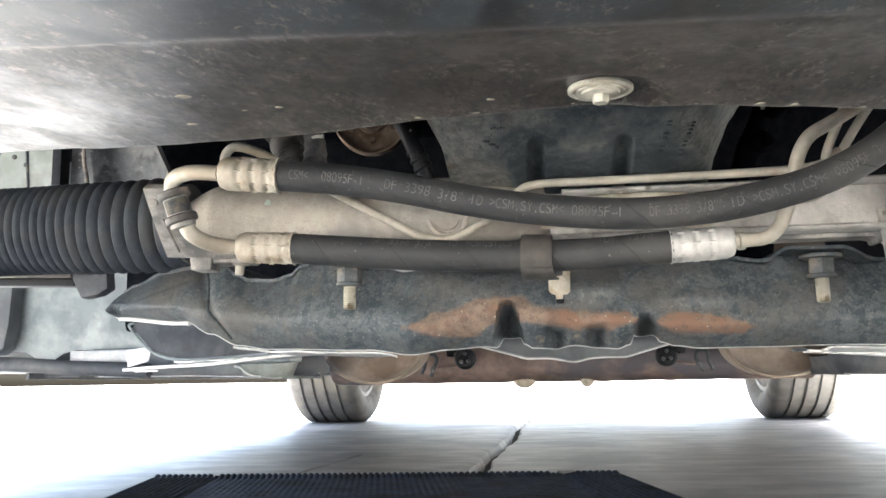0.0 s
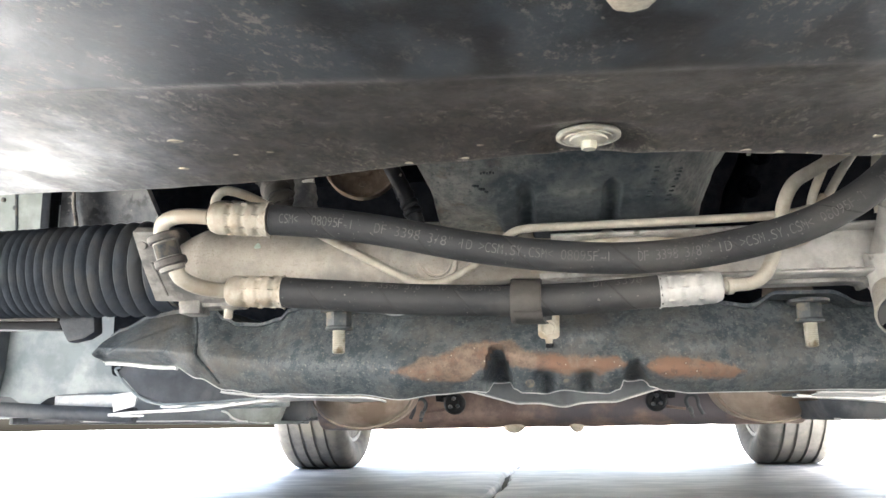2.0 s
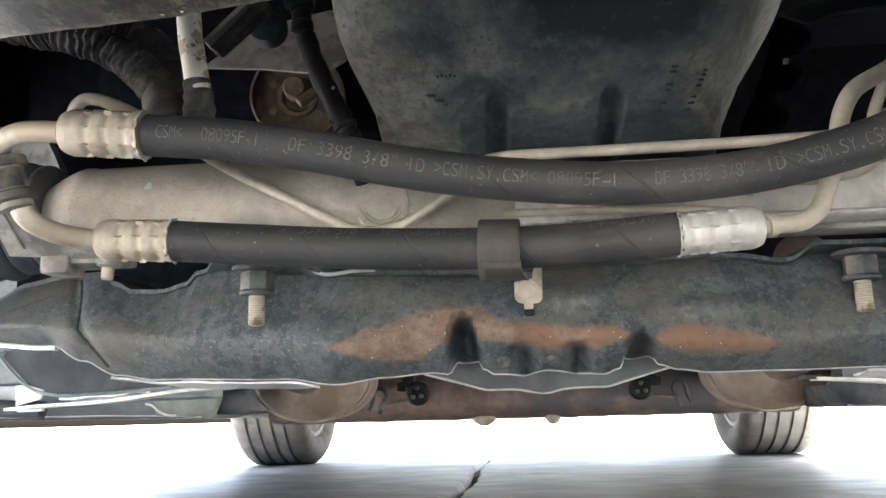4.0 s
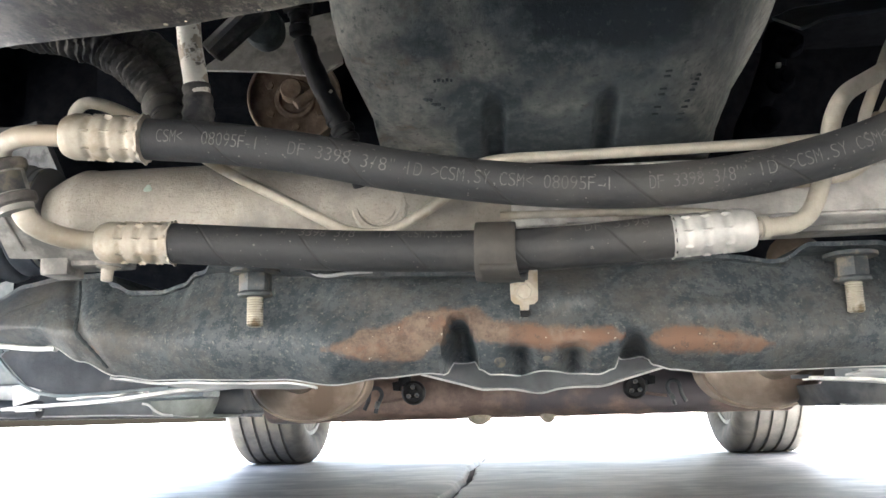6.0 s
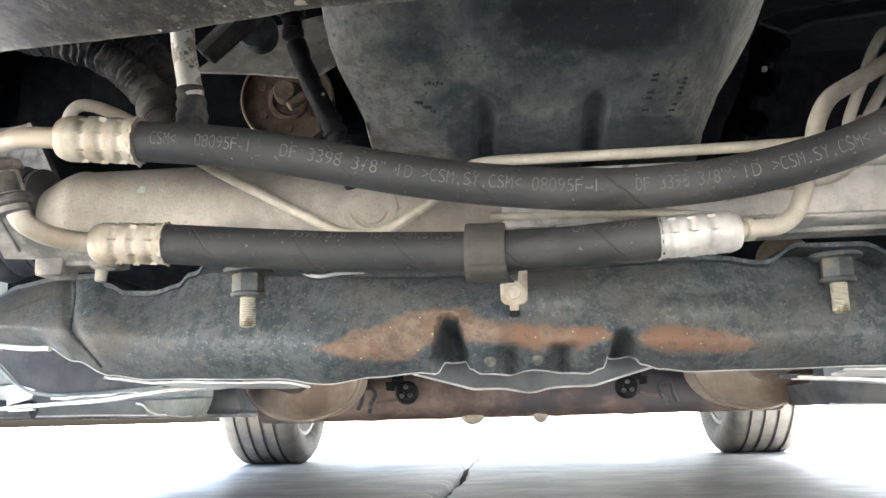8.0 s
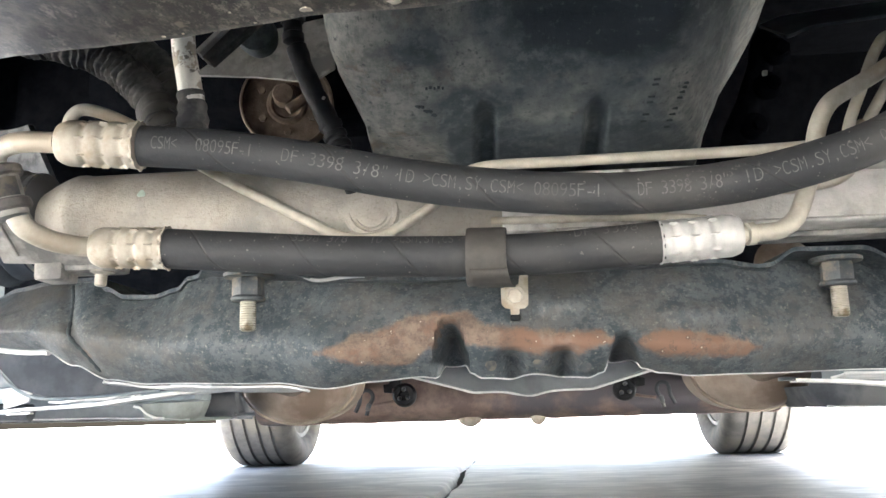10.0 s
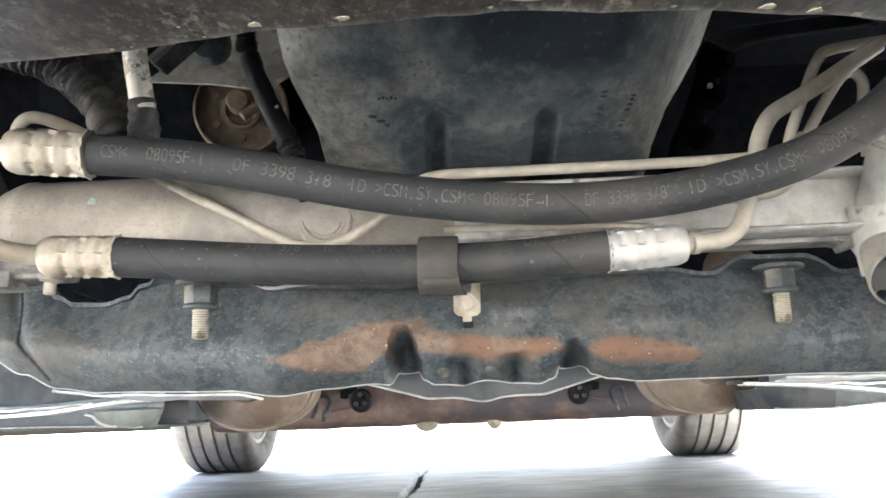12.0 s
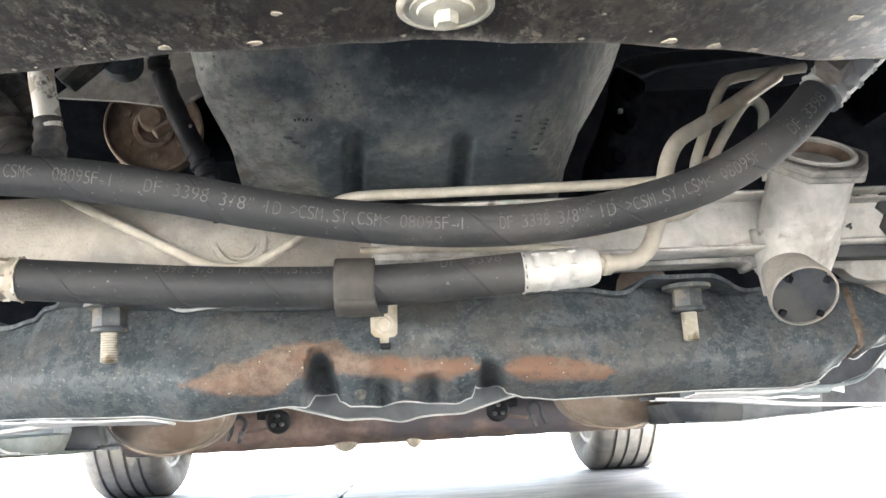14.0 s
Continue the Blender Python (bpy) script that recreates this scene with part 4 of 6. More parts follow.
    part("weld_seam", tube([cross_point(0.331 - 0.013 * i / 8 + 0.004 * (i / 8) ** 3, 0.06 + 0.9 * i / 8) + Vector((0, 0.0008, 0)) for i in range(9)], 0.0024, n=8, res=8, ripple=lambda s: 0.0004 * math.sin(s / 0.004 * 6.28)), M_RUSTY, cross, "rust-stained weld seam")
    # square slot and weld nuts
    for x in (0.016, 0.043, 0.069):
        p = cross_point(x, 0.86)
        part("weld_nut", lathe([(0.0015, -0.001), (0.0033, 0), (0.0033, 0.0012), (0.0018, 0.0016)], p, (0, -0.9, -0.5), 14), M_NUT, cross)
    return cross


build_crossmember()


def build_mount_bolt(name, x, y, tip):
    b = thing(name, (x, y, tip), "grey mounting bolt and nut with a bare threaded end", "bolt", "rack mounting bolts")
    up = (0, 0, 1)
    part("washer", lathe([(0.004, 0.031), (0.0135, 0.031), (0.0145, 0.0315), (0.0145, 0.0335), (0.0135, 0.034), (0.004, 0.034)], (x, y, tip), up, 32), M_NUT, b)
    part("nut", hexagon(0.0094, 0.0200, 0.0312, (x, y, tip), up, 0.35), M_NUT, b)
    part("nut_collar", lathe([(0.0070, 0.0172), (0.0098, 0.0176), (0.0102, 0.0190), (0.0094, 0.0204)], (x, y, tip), up, 26), M_NUT, b)
    prof = [(0.0035, 0), (0.0044, 0.0008)]
    h = 0.001
    while h < 0.018:
        prof += [(0.0049, h), (0.0044, h + 0.0007)]
        h += 0.0014
    part("thread", lathe(prof + [(0.0045, 0.02)], (x, y, tip), up, 22), M_BOLT, b, "bare steel thread")


build_mount_bolt("mounting_bolt", -0.1245, 1.0, 0.194)
build_mount_bolt("mounting_bolt", 0.2155, 1.012, 0.191)


# ---- steering rack ----
RACK_Y, RACK_Z = 1.0, 0.2635


def build_rack():
    rack = thing("steering_rack", (0.02, RACK_Y, 0.225), "cast aluminium power steering rack dulled by road dirt", "steering rack")
    X = (1, 0, 0)
    part("tube_housing", lathe([(0.012, -0.2535), (0.0150, -0.2515), (0.0190, -0.2465), (0.0232, -0.2385), (0.0262, -0.2315), (0.0276, -0.2275), (0.0281, -0.2255), (0.0281, -0.2215), (0.0274, -0.2195), (0.0275, -0.19), (0.0275, -0.07), (0.0262, -0.03), (0.0205, 0.004), (0.0175, 0.03), (0.017, 0.08)],
                                (0, RACK_Y, RACK_Z), X, 48), M_ALU, rack)
    part("boss", lathe([(0.019, -0.012), (0.0168, 0.0), (0.0160, 0.0055), (0.0148, 0.0066), (0.0122, 0.0066), (0.0112, 0.0048), (0.0100, 0.0046), (0.0092, 0.0058), (0.003, 0.006)], (-0.047, 0.9805, 0.257), (0, -1, -0.1), 32), M_ALU, rack)
    # channel casting towards the pinion: a flat web between two ribs, an undercut lip below
    chan = part("channel", box((0.151, 0.993, 0.2545), (0.250, 0.036, 0.028), 0.004), M_ALU_OLD, rack, "flat webbed casting with oxide bloom")
    for z, y, d, x0, x1 in ((0.2690, 0.969, 0.0048, 0.035, 0.262), (0.2375, 0.967, 0.0046, 0.055, 0.252)):
        rib = sheet(50, 8, lambda u, v: (x0 + (x1 - x0) * u, y - 0.0065 * math.sin(math.pi * v) ** 0.6 + 0.0006 * noise.noise(Vector((u * 20, z * 90, 2))), z + d * (v - 0.5)), Vector((0, 0.012, 0)))
        part("rib", rib, M_ALU_OLD, chan)
    part("rib_end", lathe([(0.0005, -0.002), (0.0024, 0.0), (0.0026, 0.004), (0.0012, 0.0065)], (0.208, 0.961, 0.2655), (1, 0, 0.1), 16), M_ALU_OLD, chan)
    lip = plate([(0.060, 0.2355), (0.246, 0.2355), (0.2485, 0.2335), (0.2485, 0.2285), (0.245, 0.2285), (0.2438, 0.2315), (0.240, 0.2325), (0.060, 0.2320)], lambda a, b, d: (a, 0.981 + d, b), 0.02, 0.0008)
    # Greyer than the web: shade put into the lip's colour.
    part("undercut_lip", lip, M_GREY, rack, "grey casting lip with its shade painted in")
    # pinion tower, leaning to the front
    ax = Vector((0.03, -0.63, 0.775)).normalized()
    top = Vector((0.2725, 0.942, 0.2852))
    low = top - ax * 0.075
    part("pinion_tower", lathe([(0.017, -0.004), (0.022, 0.002), (0.0235, 0.02), (0.0225, 0.04), (0.0225, 0.058), (0.024, 0.066), (0.027, 0.068)], low, ax, 40), M_ALU_OLD, rack, "pale oxidised pinion housing")
    fl = bmesh.new()
    a, u, v = axis_frame(ax)
    ring = [min(0.0308, 0.0270 / math.cos((2 * math.pi * k / 48) % (math.pi / 3) - math.pi / 6)) for k in range(48)]
    rows = []
    for h, s in ((0.0664, 0.95), (0.0676, 1.0), (0.0700, 1.0), (0.0704, 0.985), (0.0710, 0.985), (0.0714, 1.0), (0.0732, 1.0), (0.074, 0.97)):
        rows.append([fl.verts.new(low + a * h + ring[k] * s * (math.cos(2 * math.pi * k / 48) * u + math.sin(2 * math.pi * k / 48) * v)) for k in range(48)])
    inner = []
    for h, r in ((0.0742, 0.0216), (0.0754, 0.0211), (0.0756, 0.0192), (0.0745, 0.0182), (0.066, 0.0172), (0.0655, 0.008)):
        inner.append([fl.verts.new(low + a * h + r * (math.cos(2 * math.pi * k / 48) * u + math.sin(2 * math.pi * k / 48) * v)) for k in range(48)])
    rows += inner
    for p, q in zip(rows, rows[1:]):
        for k in range(48):
            fl.faces.new((p[k], p[(k + 1) % 48], q[(k + 1) % 48], q[k]))
    fl.faces.new(rows[-1])
    fl.faces.new(rows[0][::-1])
    def ring_band(r0, r1, h, wave):
        return sheet(48, 3, lambda k, q: low + a * (h + 0.0008 * math.sin(math.pi * q)) + (r0 + (r1 - r0) * q + wave * noise.noise(Vector((3 * math.cos(6.2832 * k), 3 * math.sin(6.2832 * k), 1)))) * (math.cos(6.2832 * k) * u + math.sin(6.2832 * k) * v))
    part("flange", fl, M_GREY, rack, "grimy hexagonal flange")
    part("bore_rim", ring_band(0.0190, 0.0213, 0.0755, 0.0), M_ALU_OLD, rack, "pale bore rim")
    part("flange_film", ring_band(0.0222, 0.0258, 0.0741, 0.0008), M_BAND, rack, "oily film on the flange")
    part("bore_liner", sheet(48, 4, lambda k, q: low + a * (0.0742 - 0.008 * q) + (0.0180 - 0.0012 * q) * (math.cos(6.2832 * k) * u + math.sin(6.2832 * k) * v)), M_RUSTY, rack, "brown stained bore wall")
    # Black disc paints the darkness inside the bore.
    part("bore_dark", lathe([(0.0172, 0.0662), (0.0165, 0.0672), (0.012, 0.0668), (0.004, 0.0664)], low, ax, 36), M_BLACK, rack, "black disc standing in for the bore's dark interior")
    # yoke plug
    cap_ax = Vector((-0.10, -0.79, -0.60)).normalized()
    c0 = Vector((0.2553, 0.944, 0.2058))
    part("plug_housing", lathe([(0.0120, -0.038), (0.0145, -0.024), (0.0170, -0.009), (0.0182, -0.003), (0.0183, 0.0), (0.0179, 0.0009), (0.0170, 0.001), (0.0168, -0.003), (0.01, -0.004)], c0, cap_ax, 44), M_ALU, rack)

    def notches(h, g):
        return -0.0028 if any(abs((g - q + math.pi) % (2 * math.pi) - math.pi) < 0.14 for q in (0.7, 2.27, 3.84, 5.41)) else 0
    part("plug", lathe([(0.0164, -0.004), (0.0167, -0.0004), (0.0163, 0.0003), (0.009, 0.0005), (0.001, 0.0005)], c0, cap_ax, 88, notches), M_RUBBER, rack, "charcoal notched plug")
    a, u, v = axis_frame(cap_ax)
    for q in (0.7, 2.27, 3.84, 5.41):
        part("notch", box(c0 + a * 0.0004 + 0.0142 * (math.cos(q) * u + math.sin(q) * v), (0.0036, 0.0036, 0.0036), 0.0008, Matrix((u, v, a)).transposed() @ Euler((0, 0, q + 0.5)).to_matrix()), M_BLACK, rack)
    part("gusset", lathe([(0.014, -0.012), (0.0165, 0.0), (0.0185, 0.014), (0.021, 0.026)], (0.262, 0.972, 0.222), (0.02, -0.1, 0.6), 28), M_ALU_OLD, rack)
    # tail casting beyond the tower: web, ribs, a black painted recess and a lug
    tail = part("tail_casting", box((0.330, 0.999, 0.2565), (0.10, 0.028, 0.032), 0.003), M_ALU_OLD, rack)
    for z, y, d, x0, x1 in ((0.2725, 0.982, 0.0040, 0.296, 0.38), (0.2668, 0.981, 0.0030, 0.300, 0.38), (0.2408, 0.976, 0.0040, 0.281, 0.38)):
        part("rib", sheet(24, 8, lambda u, v: (x0 + (x1 - x0) * u, y - 0.005 * math.sin(math.pi * v) ** 0.6, z + d * (v - 0.5)), Vector((0, 0.012, 0))), M_ALU_OLD, tail)
    part("painted_recess", plate([(0.280, 0.2394), (0.38, 0.2372), (0.38, 0.2300), (0.281, 0.2325)], lambda a, b, d: (a, 0.978 + d, b), 0.012, 0.0006), M_CHIPPED, rack, "chipped black painted recess")
    part("painted_end", plate([(0.3285, 0.2745), (0.40, 0.2745), (0.40, 0.2430), (0.3315, 0.2432), (0.3270, 0.2500), (0.3310, 0.2575), (0.3262, 0.2620), (0.3305, 0.2680)], lambda a, b, d: (a, 0.9815 + d, b), 0.004, 0.0005), M_CHIPPED, rack, "chipped black paint")
    part("tail_lug", plate([(0.292, 0.2322), (0.38, 0.2302), (0.38, 0.2188), (0.318, 0.2190), (0.3095, 0.2215), (0.3035, 0.2272), (0.293, 0.2282)], lambda a, b, d: (a, 0.990 + d, b), 0.012, 0.0012), M_GREY, rack, "dull lug")
    for px, pz in ((0.1935, 0.2668), (0.1975, 0.2655), (0.2035, 0.2690), (0.304, 0.2535), (0.309, 0.2515), (0.3165, 0.2690)):
        part("paint_flake", lathe([(0.0022, -0.001), (0.0018, 0.0003), (0.0004, 0.0004)], (px, 0.9735 if px < 0.25 else 0.9848, pz), (0, -1, 0), 11, lambda h, g: 0.0007 * math.sin(3 * g + px * 900) + 0.0004 * math.sin(5 * g + pz * 2000)), M_CHIPPED, rack, "dark paint flake")
    # bellows on the tie rod: thin pleats over broad valleys, a stepped cuff at the rack
    prof = [(0.020, -0.2475), (0.0300, -0.2490), (0.0300, -0.2530), (0.0312, -0.2540), (0.0318, -0.2590), (0.0330, -0.2605), (0.0338, -0.2650), (0.0325, -0.2665)]
    x, i = -0.2662, 0
    while x > -0.44:
        k = min(1.0, i / 9)
        pitch, peak = 0.0118 - 0.0050 * k, 0.0372 - 0.0022 * k
        deep = 0.0105 + 0.0015 * k
        prof += [(peak - deep, x), (peak - deep, x - pitch * 0.16), (peak - deep * 0.50, x - pitch * 0.27), (peak - deep * 0.16, x - pitch * 0.46), (peak, x - pitch * 0.66), (peak + 0.0003, x - pitch * 0.76), (peak - deep * 0.10, x - pitch * 0.84), (peak - deep * 0.6, x - pitch * 0.93)]
        x -= pitch
        i += 1
    part("bellows", lathe(prof + [(0.02, x - 0.003)], (0, RACK_Y, RACK_Z), X, 64, lambda h, g: 0.0003 * math.sin(2 * g + h * 60)), M_BELLOWS, rack, "black ribbed rubber bellows")
    part("bellows_clamp", lathe([(0.0300, -0.2532), (0.0311, -0.2528), (0.0311, -0.2496), (0.0300, -0.2492)], (0, RACK_Y, RACK_Z), X, 48), M_NUT, rack, "dark clamp band")
    part("tie_rod", tube([(-0.42, 1.0, 0.263), (-0.55, 1.0, 0.262), (-0.66, 0.99, 0.262)], 0.0075), M_STEEL, rack)
    # port casting: a leaning plate that turns into a foot under the lower elbow
    def lean(off):
        return lambda a, b, d: (a, 0.895 + 1.49 * (0.2687 - b) + off + d * 0.83, b + d * 0.56)
    part("port_plate", plate([(-0.2386, 0.2687), (-0.2236, 0.2683), (-0.2225, 0.2560), (-0.2206, 0.2420), (-0.2150, 0.2370), (-0.2040, 0.2345), (-0.1900, 0.2320), (-0.1880, 0.2270), (-0.2270, 0.2296), (-0.2468, 0.2306), (-0.2440, 0.2470)], lean(0.0), 0.009, 0.0014), M_GREY, rack, "grey stained port casting")
    part("port_rib", plate([(-0.2362, 0.2515), (-0.2340, 0.2520), (-0.2345, 0.2330), (-0.2372, 0.2326)], lean(-0.0022), 0.006, 0.0009), M_GREY, rack)
    part("port_bolt", lathe([(0.003, -0.002), (0.0034, 0.0006), (0.0028, 0.002), (0.0005, 0.0024)], (-0.2352, 0.9056, 0.2622), (0, -0.83, -0.56), 18), M_ALU, rack)
    foot = bmesh.new()
    add_box(foot, (-0.2085, 0.966, 0.2300), (0.046, 0.022, 0.0085), 0.0025)
    add_box(foot, (-0.2215, 0.962, 0.2262), (0.0160, 0.020, 0.0105), 0.0022)
    part("port_foot", foot, M_GREY, rack)
    part("foot_bolt", lathe([(0.004, 0.009), (0.0072, 0.0085), (0.0072, 0.0052), (0.0050, 0.0046), (0.0034, 0.0038), (0.0032, -0.0020), (0.0024, -0.0026)], (-0.1965, 0.963, 0.2205), (0.06, 0, 1), 20), M_ALU, rack)
    cx = Vector((-0.2128, 0.888, 0.2625))
    ca = Vector((0.005, 0.003, -0.018)).normalized()
    part("banjo", lathe([(0.004, -0.002), (0.0078, -0.002), (0.0081, -0.001), (0.0081, 0.021), (0.0078, 0.0225), (0.004, 0.023)], cx, ca, 40), M_GREY, rack, "grey steel banjo body")
    for h in (0.0006, 0.0172):
        part("banjo_collar", lathe([(0.008, -0.0030), (0.0096, -0.0028), (0.0104, -0.0018), (0.0104, 0.0014), (0.0096, 0.0024), (0.008, 0.0026)], cx + ca * h, ca, 44), M_BAND, rack, "tarnished collar")
    a, u, v = axis_frame(ca)
    win = bmesh.new()
    face = math.atan2(Vector((0.35, -1, -0.2)).dot(v), Vector((0.35, -1, -0.2)).dot(u))
    rows = [[win.verts.new(cx + a * (0.0042 + 0.0094 * j / 4) + 0.0083 * (math.cos(face + 2.1 * (k / 12 - 0.5)) * u + math.sin(face + 2.1 * (k / 12 - 0.5)) * v)) for k in range(13)] for j in range(5)]
    for p, q in zip(rows, rows[1:]):
        for k in range(12):
            win.faces.new((p[k], p[k + 1], q[k + 1], q[k]))
    bmesh.ops.solidify(win, geom=win.faces[:], thickness=0.0004)
    part("banjo_window", win, M_NUT, rack, "dark window patch")
    part("paint_dab", lathe([(0.0026, -0.0012), (0.0024, 0.0002), (0.0006, 0.0004)], (-0.180, 0.9742, 0.2725), (0, -1, 0.33), 14, lambda h, g: 0.0004 * math.sin(3 * g)), M_DAB, rack, "dab of pale green paint")
    return rack


build_rack()


# ---- hoses ----
def add_ferrule(name, p, q, r, parent, label="cream crimped ferrule", metal=M_ZINC, relief=1.0):
    """Crimped sleeve from p to q: three rounded bands with raised tabs and a flared lip at q."""
    p, q = Vector(p), Vector(q)
    n = 60
    length = (q - p).length
    creases = (0.36, 0.60, 0.83)
    prof = []
    for i in range(n + 1):
        t = i / n
        base = r * (0.70 + 0.30 * min(1, t / 0.14) ** 0.42)
        dip = sum(bump1(t, c, 0.045) for c in creases)
        prof.append((base - r * 0.115 * relief * dip + (r * 0.06 if t > 0.975 else 0), t * length))

    def tabs(h, g):
        # pads pressed into the creases, with a ragged flash of metal squeezed up along both sides of each
        t = h / length
        seam = abs(math.sin(4 * g))
        total = 0.0
        for c in creases:
            on = max(0.0, 1 - abs((t - c) / 0.055) ** 4)
            total += on * (0.20 * relief * max(0.0, 1 - seam / 0.16) * (0.75 + 0.25 * math.sin(13 * g + 40 * c)) - 0.02 * relief * seam)
        rim = (0.035 * math.sin(11 * g) + 0.02 * math.sin(17 * g + 1)) if t > 0.95 else 0
        return r * (total + rim)
    bm = lathe([(r * 0.5, -0.0005)] + prof + [(r * 0.86, length - 0.0004)], p, q - p, 192, tabs)
    return part(name, bm, metal, parent, label, sharp=45)


GLYPHS = {}


def glyph(ch, height):
    """Mesh of one letter, cut into strips so that it bends."""
    if (ch, height) not in GLYPHS:
        cu = bpy.data.curves.new("print", "FONT")
        cu.body, cu.size, cu.offset = ch, height * 1.38, -height * 0.02
        tmp = new("print", cu)
        bpy.context.view_layer.update()
        me = bpy.data.meshes.new_from_object(tmp.evaluated_get(bpy.context.evaluated_depsgraph_get()))
        bpy.data.objects.remove(tmp)
        bpy.data.curves.remove(cu)
        bm = bmesh.new()
        bm.from_mesh(me)
        bpy.data.meshes.remove(me)
        for k in range(1, 9):
            bmesh.ops.bisect_plane(bm, geom=bm.verts[:] + bm.edges[:] + bm.faces[:], plane_co=(0, height * k / 8.2, 0), plane_no=(0, 1, 0))
        bm.verts.index_update()
        GLYPHS[ch, height] = ([v.co.copy() for v in bm.verts], [[v.index for v in f.verts] for f in bm.faces])
        bm.free()
    return GLYPHS[ch, height]


def add_print(parent, F, r, s0, text, height, phi=0.0, width=0.02):
    """Ink on the hose: letters in even cells bent round it, starting at arc length s0."""
    bm = bmesh.new()
    cell = width / len(text)
    for n_ch, ch in enumerate(text):
        if ch == " ":
            continue
        co, faces = glyph(ch, height)
        lo, hi = min(c.x for c in co), max(c.x for c in co)
        k = min(1.0, 0.80 * cell / max(1e-6, hi - lo))
        made = []
        for c in co:
            s = s0 + (n_ch + 0.5) * cell + (c.x - (lo + hi) / 2) * k
            a = phi + (c.y - height / 2) / r
            i = next((q for q in range(len(F) - 1) if F[q + 1][4] >= s), len(F) - 2)
            f = (s - F[i][4]) / (F[i + 1][4] - F[i][4])
            p, n, b = (F[i][q].lerp(F[i + 1][q], f) for q in (0, 2, 3))
            made.append(bm.verts.new(p + (r + 0.00022) * (math.cos(a) * n + math.sin(a) * b)))
        for f in faces:
            bm.faces.new([made[q] for q in f])
    part("print", bm, M_PRINT, parent, "grey printed hose marking")


HOSE_R = 0.0094
UPPER = [(-0.136, 0.8725, 0.267), (-0.100, 0.875, 0.2635), (-0.062, 0.877, 0.257), (-0.022, 0.8785, 0.248), (0.018, 0.879, 0.241), (0.058, 0.8785, 0.2365), (0.090, 0.878, 0.2355),
         (0.126, 0.8775, 0.238), (0.158, 0.877, 0.244), (0.186, 0.877, 0.2525), (0.209, 0.877, 0.264), (0.2275, 0.877, 0.2775), (0.243, 0.877, 0.293)]
LOWER = [(-0.147, 0.927, 0.2302), (-0.103, 0.927, 0.2262), (-0.060, 0.927, 0.2225), (-0.018, 0.927, 0.2203), (0.016, 0.927, 0.2192), (0.051, 0.926, 0.2192), (0.078, 0.924, 0.2203), (0.103, 0.922, 0.2215)]


def arc_at(F, x):
    for a, b in zip(F, F[1:]):
        if b[0].x >= x:
            return a[4] + (b[4] - a[4]) * (x - a[0].x) / (b[0].x - a[0].x)
    return F[-1][4]


